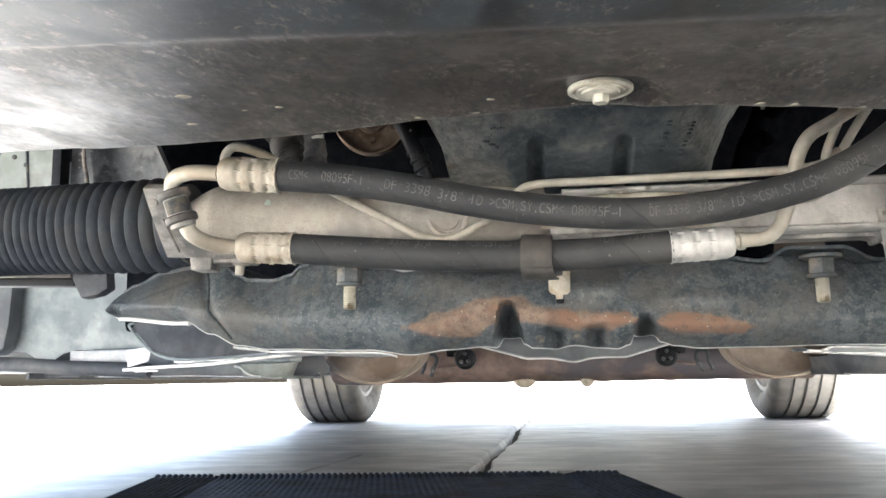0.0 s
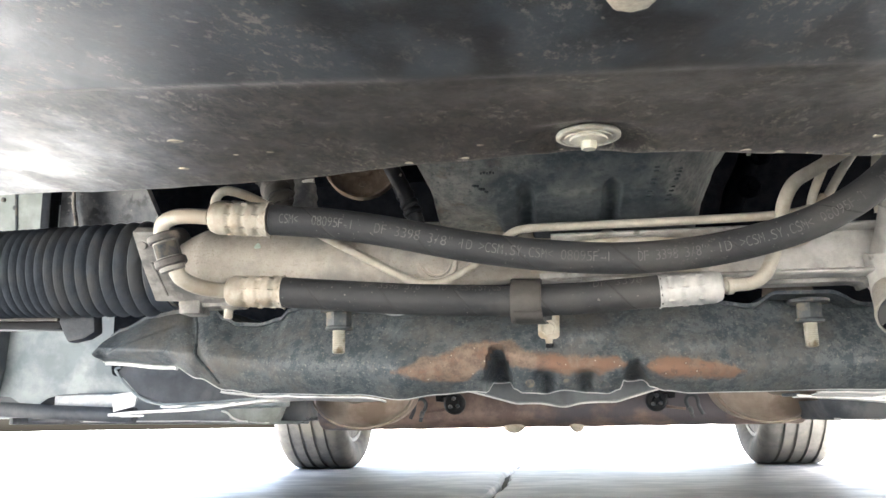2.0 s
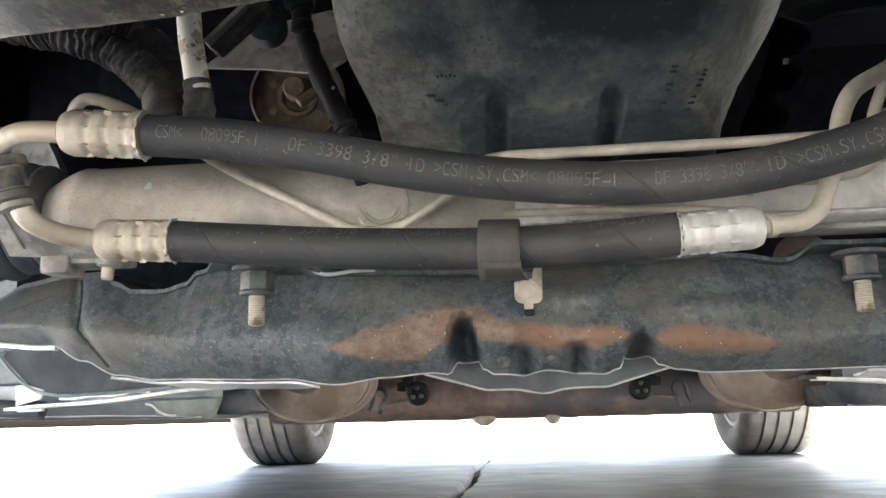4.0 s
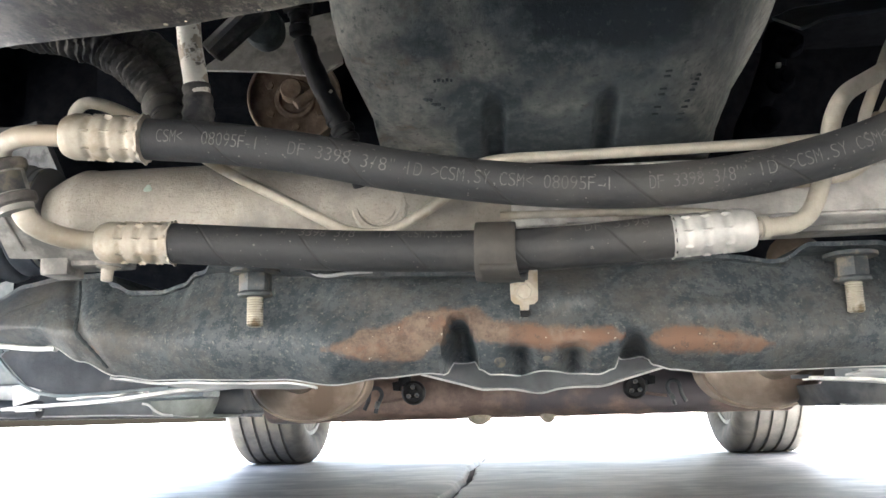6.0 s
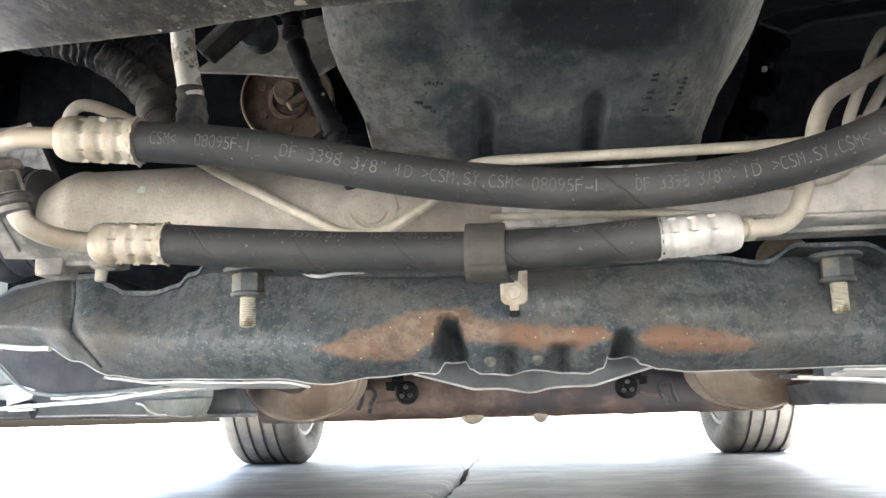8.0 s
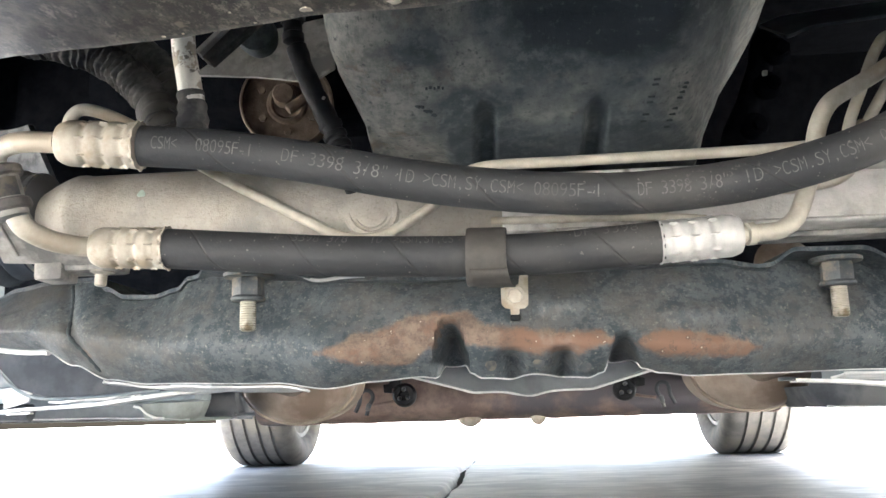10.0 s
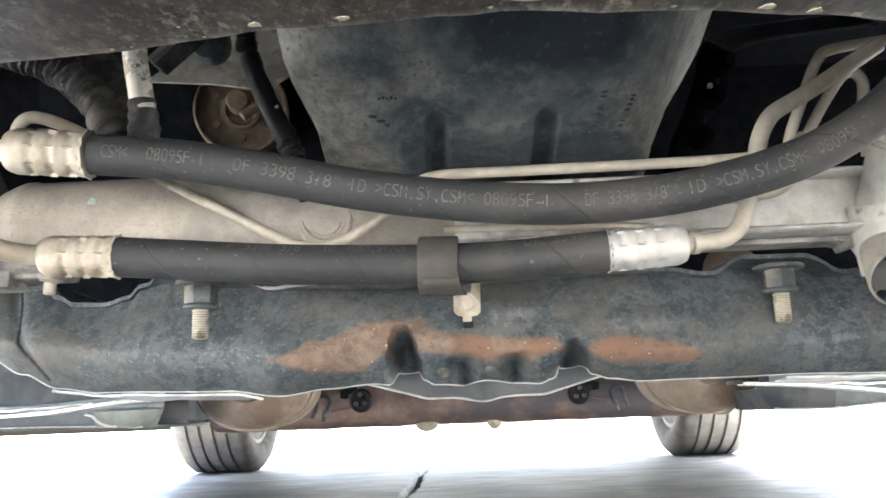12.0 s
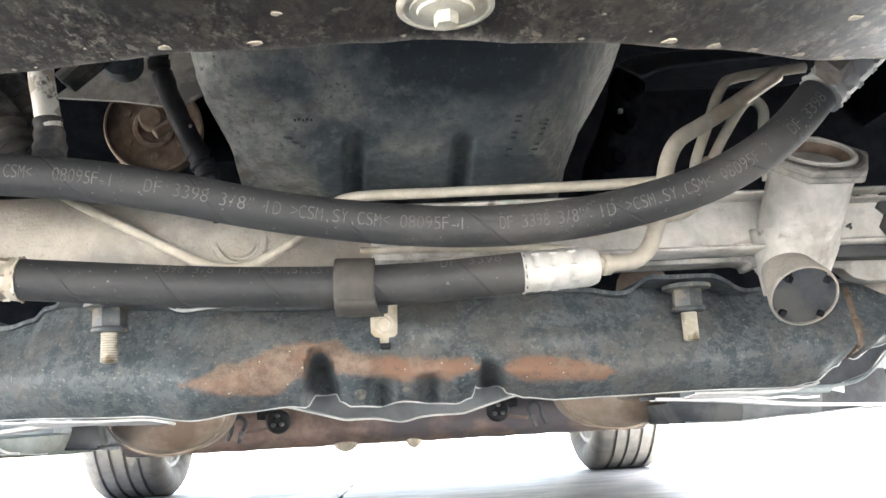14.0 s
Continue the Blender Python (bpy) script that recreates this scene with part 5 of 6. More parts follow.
def build_hoses():
    h = thing("power_steering_hose", (0.0, 0.877, 0.226), "sagging black rubber pressure hose with grey printing and crimped ends", "hose", "power steering hoses")
    bm = bmesh.new()
    F = add_tube(bm, UPPER, HOSE_R, n=28, res=10, wrap=0.062)
    hose = part("hose", bm, M_HOSE, h)
    for x0, x1, text in ((-0.129, -0.117, "CSM<"), (-0.109, -0.083, "08095F-1"), (-0.0705, -0.0225, "DF 3398 3/8\""), (-0.0195, -0.011, "ID"), (-0.0075, 0.0365, ">CSM,SY,CSM<"),
                         (0.0405, 0.070, "08095F-1"), (0.0845, 0.1235, "DF 3398 3/8\""), (0.1285, 0.1375, "ID"), (0.1415, 0.1825, ">CSM.SY,CSM<"), (0.1865, 0.212, "08095F-1"), (0.2215, 0.240, "DF 3398")):
        a, b = arc_at(F, x0), arc_at(F, x1)
        add_print(hose, F, HOSE_R, a, text, 0.0062, 0.10, b - a)
    add_ferrule("ferrule", (-0.1745, 0.872, 0.2703), (-0.1365, 0.8725, 0.2670), 0.0106, h)
    part("elbow_tube", tube([(-0.176, 0.872, 0.2705), (-0.19, 0.873, 0.272), (-0.201, 0.876, 0.2722), (-0.2105, 0.881, 0.2695), (-0.2138, 0.8865, 0.2615)], 0.0049, res=10), M_STEEL, h, "bent steel tube")
    add_ferrule("ferrule", (0.2775, 0.877, 0.3225), (0.2445, 0.877, 0.2936), 0.0106, h, "bright crimped ferrule", M_ZINC_NEW, 1.3)
    part("end_fitting", tube([(0.271, 0.877, 0.317), (0.29, 0.878, 0.332), (0.33, 0.88, 0.36), (0.38, 0.89, 0.39)], 0.006), M_ZINC, h)
    part("union_nut", hexagon(0.0078, 0.003, 0.014, (0.2387, 0.8620, 0.2957), (0.74, 0.05, 0.67), 0.35), M_BAND, h, "brown tarnished nut")

    g = thing("return_hose", (0.0, 0.926, 0.21), "straight black rubber return hose with crimped pale ferrules", "hose", "power steering hoses")
    bm = bmesh.new()
    F = add_tube(bm, LOWER, 0.0102, n=28, res=10, wrap=0.05)
    low = part("hose", bm, M_HOSE, g)
    for x0, x1, text in ((-0.090, -0.047, "DF 3398 3/8\""), (-0.040, -0.033, "ID"), (-0.028, 0.002, ">CSM,SY,CS"), (0.061, 0.092, "DF 3398")):
        a, b = arc_at(F, x0), arc_at(F, x1)
        add_print(low, F, 0.0102, a, text, 0.0062, 0.98, b - a)
    add_ferrule("ferrule", (-0.1835, 0.927, 0.2322), (-0.1440, 0.927, 0.2301), 0.0106, g)
    part("elbow_tube", tube([(-0.182, 0.926, 0.2322), (-0.190, 0.920, 0.2322), (-0.1985, 0.909, 0.2335), (-0.2045, 0.898, 0.2375), (-0.2068, 0.893, 0.244)], 0.0052, res=10), M_STEEL, g, "bent steel tube")
    add_ferrule("ferrule", (0.1400, 0.9215, 0.2232), (0.1010, 0.9222, 0.2214), 0.0103, g, "bright crimped ferrule", M_ZINC_NEW, 0.75)
    part("pipe", tube([(0.139, 0.9215, 0.2232), (0.150, 0.924, 0.2243), (0.1605, 0.927, 0.226), (0.1695, 0.929, 0.233), (0.1765, 0.93, 0.249), (0.1805, 0.93, 0.263), (0.1845, 0.93, 0.2785), (0.1925, 0.932, 0.291),
                         (0.207, 0.936, 0.300), (0.222, 0.94, 0.309), (0.258, 0.945, 0.332)], 0.0044, res=10), M_STEEL, g, "bent steel pipe")
    part("pipe_collar", lathe([(0.0046, 0), (0.0056, 0.0005), (0.0056, 0.004), (0.0046, 0.0045)], (0.142, 0.9218, 0.2233), (1, 0.2, 0.1), 20), M_STEEL, g)

    k = thing("hose_clamp", (0.019, 0.935, 0.2), "brown-black rubber strap clamp bolted to the crossmember by a zinc tab", "clamp")
    ring = bmesh.new()
    prof = [(0.0104, -0.0098), (0.0142, -0.0098), (0.0146, -0.009), (0.0146, 0.009), (0.0142, 0.0098), (0.0104, 0.0098)]
    add_lathe(ring, prof, (0.0178, 0.928, 0.2188), (1, -0.02, -0.03), 40, lambda hh, gg: 0.0)
    part("strap", ring, M_STRAP, k)
    part("strap_tail", sheet(10, 16, lambda u, v: (0.0185 + 0.0178 * (u - 0.5) + 0.0030 * v * v + 0.0010 * v, 0.9165 + 0.030 * v * v * (1 if v < 0.6 else 0.6 / v) - 0.004 * math.sin(math.pi * v), 0.2120 - 0.0078 * math.sin(math.pi * 0.5 * min(1.0, 1.25 * v))), Vector((0, 0.0040, 0.0016))), M_STRAP, k, "folded strap tail")
    y0 = 0.9885
    part("tab", plate([(0.0235, 0.2115), (0.0335, 0.2135), (0.0345, 0.222), (0.0392, 0.222), (0.0385, 0.2015), (0.0365, 0.1995), (0.0335, 0.1993), (0.0333, 0.1962), (0.0285, 0.1962), (0.0283, 0.1995), (0.0255, 0.2), (0.0235, 0.2025)],
                        lambda a, b, d: (a, y0 - d - 0.2 * (0.222 - b) + 0.004, b), 0.0022, 0.0004), M_ZINC, k, "pale zinc tab")
    part("tab_arm", tube([(0.0365, 0.986, 0.222), (0.034, 0.965, 0.2235), (0.028, 0.945, 0.222)], 0.0028), M_ZINC, k)
    part("tab_bolt", hexagon(0.0044, -0.001, 0.0032, (0.0312, 0.9865, 0.2068), (0, -1, -0.15), 0.2), M_ZINC, k, "yellowed hex bolt")
    part("tab_bolt_washer", lathe([(0.002, -0.001), (0.0056, -0.001), (0.0056, 0.0), (0.002, 0.0)], (0.0312, 0.9862, 0.2068), (0, -1, -0.15), 22), M_ZINC, k)
    part("slot", box((0.0312, 0.9935, 0.1955), (0.0062, 0.006, 0.0045), 0.002), M_BLACK, k)


build_hoses()


# ---- hard lines ----
def build_lines():
    solo("crossover_pipe", tube([(-0.172, 0.892, 0.268), (-0.1775, 0.884, 0.281), (-0.171, 0.882, 0.2895), (-0.158, 0.888, 0.2875), (-0.146, 0.91, 0.283), (-0.138, 0.945, 0.2805), (-0.126, 0.964, 0.2745), (-0.1, 0.9665, 0.2605), (-0.070, 0.9665, 0.2440),
                                (-0.060, 0.966, 0.2402), (-0.050, 0.966, 0.2388), (-0.040, 0.9665, 0.2402), (-0.028, 0.9665, 0.2455), (-0.008, 0.964, 0.2572), (0.004, 0.956, 0.2672), (0.018, 0.951, 0.2718), (0.06, 0.950, 0.2722), (0.104, 0.949, 0.2722), (0.15, 0.948, 0.2724), (0.186, 0.947, 0.2732), (0.205, 0.949, 0.277), (0.216, 0.955, 0.286)],
                               0.0029, n=12, res=8), M_STEEL, (-0.05, 0.966, 0.238), "thin bent steel transfer pipe along the rack", "pipe", "steering pipes")
    solo("transfer_pipe", tube([(0.05, 0.968, 0.2625), (0.1, 0.966, 0.2632), (0.165, 0.962, 0.2555), (0.184, 0.958, 0.2545), (0.2, 0.953, 0.2565), (0.2085, 0.951, 0.2655), (0.2065, 0.95, 0.281), (0.2165, 0.95, 0.305), (0.2265, 0.95, 0.326), (0.2375, 0.951, 0.3335), (0.28, 0.955, 0.34)],
                               0.003, n=12), M_STEEL, (0.2, 0.953, 0.254), "thin steel pipe rising beside the pinion", "pipe", "steering pipes")
    solo("transfer_pipe", tube([(0.2105, 0.958, 0.262), (0.2185, 0.957, 0.285), (0.2375, 0.956, 0.3145), (0.2465, 0.956, 0.3215), (0.2525, 0.956, 0.3155), (0.2515, 0.957, 0.302), (0.2525, 0.962, 0.275)],
                               0.003, n=12), M_STEEL, (0.22, 0.957, 0.262), "looped thin steel pipe beside the pinion", "pipe", "steering pipes")
    solo("transfer_pipe", tube([(0.02, 0.9645, 0.2450), (0.07, 0.9645, 0.2442), (0.11, 0.9655, 0.2432), (0.135, 0.969, 0.242)], 0.0022, n=10), M_STEEL, (0.1, 0.964, 0.2415), "thin steel pipe lying along the rack casting", "pipe", "steering pipes")


build_lines()


# ---- engine ----
PAN_L = ((0.270, -0.0435), (0.282, -0.0435), (0.292, -0.0435), (0.300, -0.0448), (0.3045, -0.0470), (0.3125, -0.0520), (0.320, -0.0540), (0.330, -0.0552), (0.345, -0.0560), (0.43, -0.057))
PAN_R = ((0.270, 0.142), (0.300, 0.1497), (0.310, 0.1535), (0.320, 0.1580), (0.330, 0.1620), (0.339, 0.1670), (0.348, 0.1735), (0.358, 0.1800), (0.37, 0.1870), (0.381, 0.1915), (0.43, 0.195))
PAN_LEDGE = ((-0.06, 0.300), (-0.042, 0.294), (-0.036, 0.2905), (-0.031, 0.2882), (-0.0175, 0.2865), (-0.004, 0.2850), (0.0, 0.2820), (0.004, 0.277), (0.009, 0.270))
PAN_Y = ((0.270, 0.995), (0.279, 0.962), (0.286, 0.934), (0.292, 0.917), (0.298, 0.910), (0.304, 0.898), (0.316, 0.878), (0.34, 0.864), (0.43, 0.85))


def pan_depth(z):
    return sum(knots(PAN_Y, z + d) for d in (-0.006, -0.003, 0.0, 0.003, 0.006)) / 5


def pan_front(x, z):
    """Front face of the pan: a belly over a ledge, two pressed flutes below it, falling back to a wide right corner."""
    y = pan_depth(z)
    for cx, lean in ((0.0205, 0.16), (0.0765, 0.05)):
        d = abs(x - cx + lean * (0.294 - z)) / 0.0052
        roof = max(0.0, min(1.0, (0.2950 - 0.0024 * d * d - z) / 0.0010))
        y += 0.025 * roof * math.exp(-d ** 6)
    y -= 0.003 * bump1(x, 0.05, 0.07) * bump1(z, 0.2985, 0.004)
    # the left shoulder swells out over a curved ledge
    y += 0.020 * max(0.0, min(1.0, (knots(PAN_LEDGE, x) - z) / 0.0022)) * max(0.0, min(1.0, (0.014 - x) / 0.006)) * max(0.0, min(1.0, (x + 0.046) / 0.012))
    y += 0.006 * bump1(x, 0.07, 0.045) * bump1(z, 0.331, 0.018)
    return y + 0.0014 * noise.noise(Vector((x * 40, z * 40, 0)))


def build_pan():
    pan = thing("oil_pan", (0.05, 1.05, 0.27), "dark stained cast oil pan with pressed flutes under the engine", "oil pan")
    bm = bmesh.new()
    grime_light = bm.verts.layers.float.new("grime_light")
    loops = []
    for j in range(201):
        z = 0.270 + 0.16 * (j / 200) ** 1.25
        l, r, yf = knots(PAN_L, z), knots(PAN_R, z), pan_depth(z)
        rad = 0.022
        x1 = 0.098 + 0.35 * max(0.0, z - 0.30)
        pts = [(l + 0.004, 1.25), (l, 1.05)]
        pts += [(l + rad - rad * math.cos(g), yf + rad - rad * math.sin(g)) for g in [math.pi / 2 * i / 10 for i in range(10)]]
        n = 110
        pts += [(l + rad + (x1 - l - rad) * i / n, yf) for i in range(n)]
        back = 1.07
        pts += [(x1 + (r - x1) * math.sin(g), back - (back - yf) * math.cos(g)) for g in [math.pi / 2 * i / 28 for i in range(29)]]
        pts += [(r - 0.01, 1.25)]
        loop = []
        for x, yy in pts:
            if yy < 1.04 and x > l + 0.002:
                yy += (pan_front(x, z) - yf) * max(0.0, min(1.0, (r - x) / 0.02))
            p = bm.verts.new((x, yy, z))
            # Paler sides: light from the left is painted into the tone.
            side = 0.75 * max(0.0, 1 - (x - l) / 0.050) + 0.5 * max(0.0, 1 - (r - x) / 0.045)
            p[grime_light] = (0.02 + side + 0.30 * bump1(z, 0.302, 0.005) * (1 - 0.5 * bump1(x, 0.035, 0.02)) + 0.42 * bump1(x + 0.25 * (z - 0.30), 0.012, 0.012) * max(0.0, min(1.0, (z - 0.300) / 0.006)) + 0.40 * max(0.0, min(1.0, (knots(PAN_LEDGE, x) - z) / 0.003)) * (x < 0.008)
                        - 0.95 * bump1(x, 0.078, 0.040) * bump1(z, 0.322, 0.017) - 0.5 * bump1(x, -0.012, 0.017) * bump1(z, 0.311, 0.005)
                        - 0.35 * max(0.0, min(1.0, (0.290 - z) / 0.004)) * (0.2 if x < 0.0 else 1.0) + 0.28 * bump1(x, 0.048, 0.016) * bump1(z, 0.289, 0.004)
                        + 0.4 * bump1(x, 0.118, 0.010) * bump1(z, 0.292, 0.006))
            loop.append(p)
        loops.append(loop)
    for a, b in zip(loops, loops[1:]):
        for k in range(len(a) - 1):
            bm.faces.new((a[k], a[k + 1], b[k + 1], b[k]))
    bm.faces.new(loops[0])
    part("casting", bm, M_PAN, pan, sharp=60)
    # cast marks that cannot be read; the dark tone stands in for relief shade
    rng = random.Random(8)
    marks = [(-0.0080 + 0.0020 * k, 0.2995 + 0.0003 * (k % 2), 0.0010, 0.0014) for k in range(5)]
    marks += [(0.1000 + 0.0005 * k, 0.2868 + 0.0017 * k, 0.0030, 0.0010) for k in range(8) if k not in (2, 5)]
    marks += [(0.1130 + 0.0008 * k, 0.2862 + 0.0018 * k, 0.0030, 0.0011) for k in range(9) if k != 4]
    for x, z, w, h in marks:
        q = 0.0006 * rng.random()
        wide = max(0.0, min(1.0, (x - 0.098) / (knots(PAN_R, z) - 0.098)))
        y = pan_front(x, z) + (1.07 - pan_depth(z)) * (1 - math.sqrt(1 - wide * wide))
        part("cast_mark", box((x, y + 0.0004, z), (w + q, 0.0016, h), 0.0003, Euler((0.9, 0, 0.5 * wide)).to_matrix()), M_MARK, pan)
    crest = bmesh.new()
    for k in range(5):
        x, z = -0.0135 + 0.0019 * k, 0.2942 - 0.0007 * k + 0.0006 * (k % 2)
        add_box(crest, (x, pan_front(x, z) + 0.0003, z), (0.0028, 0.0016, 0.0016), 0.0004, Euler((0.6, 0.5, 0)).to_matrix())
    part("cast_crest", crest, M_MARK, pan, "casting crest in a dark shade tone")
    return pan


build_pan()


def build_engine_bay():
    eng = thing("engine_block", (0.05, 1.1, 0.42), "dark engine block above the oil pan", "engine")
    # Plain black boxes added to fill the bay and keep it dark.
    part("block", box((0.05, 1.1, 0.56), (0.26, 0.28, 0.27), 0.02), M_SHADE_BLACK, eng)
    part("gearbox", box((0.36, 1.2, 0.60), (0.30, 0.3, 0.26), 0.05), M_SHADE_BLACK, eng)
    part("timing_cover", box((-0.2, 1.25, 0.55), (0.28, 0.1, 0.3), 0.03), M_SHADE_BLACK, eng)
    pul = thing("drive_pulley", (-0.143, 1.155, 0.354), "rusty brown pulley with a ring of bolts", "pulley")
    c, ax = Vector((-0.1425, 1.156, 0.3920)), Vector((0.16, -0.97, -0.12))
    part("disc", lathe([(0.02, -0.03), (0.033, -0.028), (0.0362, -0.022), (0.0372, -0.014), (0.0372, 0.001), (0.0362, 0.0030), (0.0348, 0.0028), (0.0338, -0.001), (0.0300, -0.0035), (0.0165, -0.0040), (0.0150, -0.0015), (0.0125, -0.0010), (0.0105, -0.0035), (0.004, -0.0035)], c, ax, 48), M_RUSTY, pul)
    a, u, v = axis_frame(ax)
    for i in range(6):
        g = i * math.pi / 3 + 0.55
        part("pulley_bolt", hexagon(0.0033, -0.005, -0.0005, c + 0.0225 * (math.cos(g) * u + math.sin(g) * v), ax), M_RUSTY, pul)
    part("hub", lathe([(0.0090, -0.004), (0.0088, 0.010), (0.0078, 0.0122), (0.003, 0.0126)], c + Vector((-0.002, 0, 0.0055)), ax, 28), M_RUSTY, pul)
    part("stub", lathe([(0.0040, -0.016), (0.0042, 0.012), (0.0036, 0.0135), (0.001, 0.0138)], c + Vector((0.0165, -0.018, -0.0055)), (-0.75, -0.25, -0.62), 20), M_RUSTY, pul)
    part("pulley_shaft", lathe([(0.02, -0.1), (0.02, -0.02)], c, ax, 24), M_BLACK, pul)

    solo("heat_shield", plate([(-0.185, 0.381), (-0.150, 0.412), (-0.09, 0.425), (-0.085, 0.38), (-0.10, 0.3695), (-0.14, 0.3765)], lambda p, q, d: (p, 1.06 + d + 0.3 * (q - 0.37), q), 0.003), M_GREY, (-0.14, 1.06, 0.37),
         "dull grey sheet shield over the pulley", "heat shield")

    pipe = thing("coolant_pipe", (-0.122, 0.891, 0.285), "white-painted chipped pipe stub on a dark elbow", "pipe")
    part("stub_pipe", tube([(-0.1255, 0.887, 0.345), (-0.1238, 0.889, 0.318), (-0.1196, 0.8905, 0.2935)], 0.0058, n=22, folds=lambda s, g: 0.0003 * noise.noise(Vector((s * 150, math.cos(g), math.sin(g))))), M_WHITE, pipe, "chipped white paint")
    part("elbow", tube([(-0.1210, 0.8905, 0.299), (-0.1200, 0.892, 0.288), (-0.1215, 0.896, 0.279), (-0.124, 0.905, 0.270)], lambda t: 0.0062 + 0.0030 * t, n=22, ripple=lambda s: 0.0004 * math.sin(s / 0.006 * 6.28)), M_CONDUIT, pipe)
    part("sleeve", lathe([(0.0084, -0.012), (0.0078, -0.006), (0.0066, 0.0), (0.0061, 0.004), (0.0058, 0.008), (0.0050, 0.009)], (-0.1198, 0.892, 0.281), (-0.08, 0, 1), 26), M_CONDUIT, pipe)
    for pts, r, res, wave, amp, base, words in (
            (((-0.262, 0.94, 0.3625), (-0.2282, 0.935, 0.3525), (-0.2055, 0.93, 0.3452), (-0.1830, 0.93, 0.3350), (-0.1621, 0.925, 0.3183), (-0.1493, 0.918, 0.3020), (-0.1420, 0.91, 0.2890), (-0.136, 0.905, 0.277)), 0.0090, 44, 0.0048, 0.0012,
             (-0.18, 0.93, 0.28), "dusty cloth-taped ribbed wiring conduit sagging in folds"),
            (((-0.222, 0.962, 0.376), (-0.1969, 0.955, 0.3620), (-0.1801, 0.95, 0.3524), (-0.1600, 0.945, 0.3370), (-0.1490, 0.935, 0.3210), (-0.1420, 0.925, 0.3060), (-0.138, 0.915, 0.290)), 0.0080, 40, 0.0040, 0.0009,
             (-0.17, 0.945, 0.30), "narrow dusty ribbed conduit beside the larger one")):
        con = thing("corrugated_conduit", base, words, "conduit", "wiring conduits")

        def folds(s, g):
            # soft uneven creases that wander round the tape
            w = noise.noise(Vector((s * 120, math.cos(g) * 1.3, math.sin(g) * 1.3)))
            return amp * (0.95 * math.sin((s / wave + 0.55 * w + 0.15 * math.sin(g)) * 2 * math.pi) + 0.9 * w)
        part("conduit", tube(list(pts), r, n=26, res=res, folds=folds), M_CONDUIT, con)
        part("tape_wrap", tube(list(pts[-3:]), r + 0.0012, n=22, res=24, folds=lambda s, g: 0.0006 * math.sin((s / 0.0095 + g / 6.283) * 2 * math.pi)), M_STRAP, con, "spiral of dark cloth tape")
    br = thing("pipe_bracket", (-0.13, 0.955, 0.33), "dusty dark steel bracket arms behind the pipe stub", "bracket")
    part("arm", plate([(-0.1395, 0.3445), (-0.1340, 0.3405), (-0.1045, 0.3665), (-0.1095, 0.3735)], lambda p, q, d: (p, 0.952 + d, q), 0.010, 0.002), M_CONDUIT, br)
    part("arm_lip", plate([(-0.1408, 0.3460), (-0.1382, 0.3442), (-0.1090, 0.3725), (-0.1110, 0.3745)], lambda p, q, d: (p, 0.947 + d, q), 0.012, 0.0008), M_GREY, br, "paler lip")
    part("stay", plate([(-0.1765, 0.3600), (-0.1690, 0.3585), (-0.1545, 0.3400), (-0.1580, 0.3390)], lambda p, q, d: (p, 0.955 + d, q), 0.006, 0.001), M_BAND, br)
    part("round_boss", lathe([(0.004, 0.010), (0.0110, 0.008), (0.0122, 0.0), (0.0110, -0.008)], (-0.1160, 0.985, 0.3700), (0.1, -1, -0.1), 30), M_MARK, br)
    hose = thing("black_hose", (-0.07, 0.95, 0.28), "black wrapped hose with a stepped connector beside the oil pan", "hose")
    part("hose", tube([(-0.0835, 0.948, 0.345), (-0.0800, 0.949, 0.334), (-0.0745, 0.95, 0.320), (-0.0680, 0.951, 0.306), (-0.0625, 0.953, 0.293), (-0.058, 0.957, 0.280), (-0.054, 0.965, 0.266)], 0.0057, n=18, res=14,
                      folds=lambda s, g: 0.0007 * noise.noise(Vector((s * 170, math.cos(g) * 1.5, math.sin(g) * 1.5)))), M_BLACK, hose)
    for z, r, h in ((0.3475, 0.0062, 0.005), (0.3535, 0.0054, 0.006), (0.3585, 0.0066, 0.0025)):
        part("connector_step", lathe([(r - 0.001, 0), (r, 0.0006), (r, h - 0.0006), (r - 0.001, h)], (-0.0848 - 0.05 * (z - 0.35), 0.947, z), (-0.08, 0, 1), 10), M_BLACK, hose)
    part("connector", box((-0.0868, 0.948, 0.3690), (0.0165, 0.012, 0.0125), 0.0015, Euler((0, 0.08, 0.1)).to_matrix()), M_BLACK, hose)
    for z in (0.300, 0.294, 0.288):
        part("wrap_turn", lathe([(0.0056, -0.0022), (0.0067, -0.0012), (0.0067, 0.0012), (0.0056, 0.0022)], (-0.0625 + 0.42 * (0.293 - z), 0.953, z), (-0.38, 0, 0.9), 18), M_BLACK, hose)
    part("paint_fleck", box((-0.0672, 0.9435, 0.3125), (0.0016, 0.0006, 0.0018), 0.0002, Euler((0, 0.6, 0)).to_matrix()), M_ZINC, hose, "pale fleck")
    gear = thing("bell_housing_edge", (0.18, 1.08, 0.285), "bell housing edge with bolt heads, shade put into its black", "housing")
    # Black colour sinks this edge into the bay's shade.
    part("rib", tube([(0.212, 1.08, 0.392), (0.203, 1.08, 0.362), (0.190, 1.085, 0.330), (0.176, 1.09, 0.290)], 0.009, n=12, folds=lambda t, g: 0.002 * noise.noise(Vector((t * 60, g, 0)))), M_SHADE_BLACK, gear)
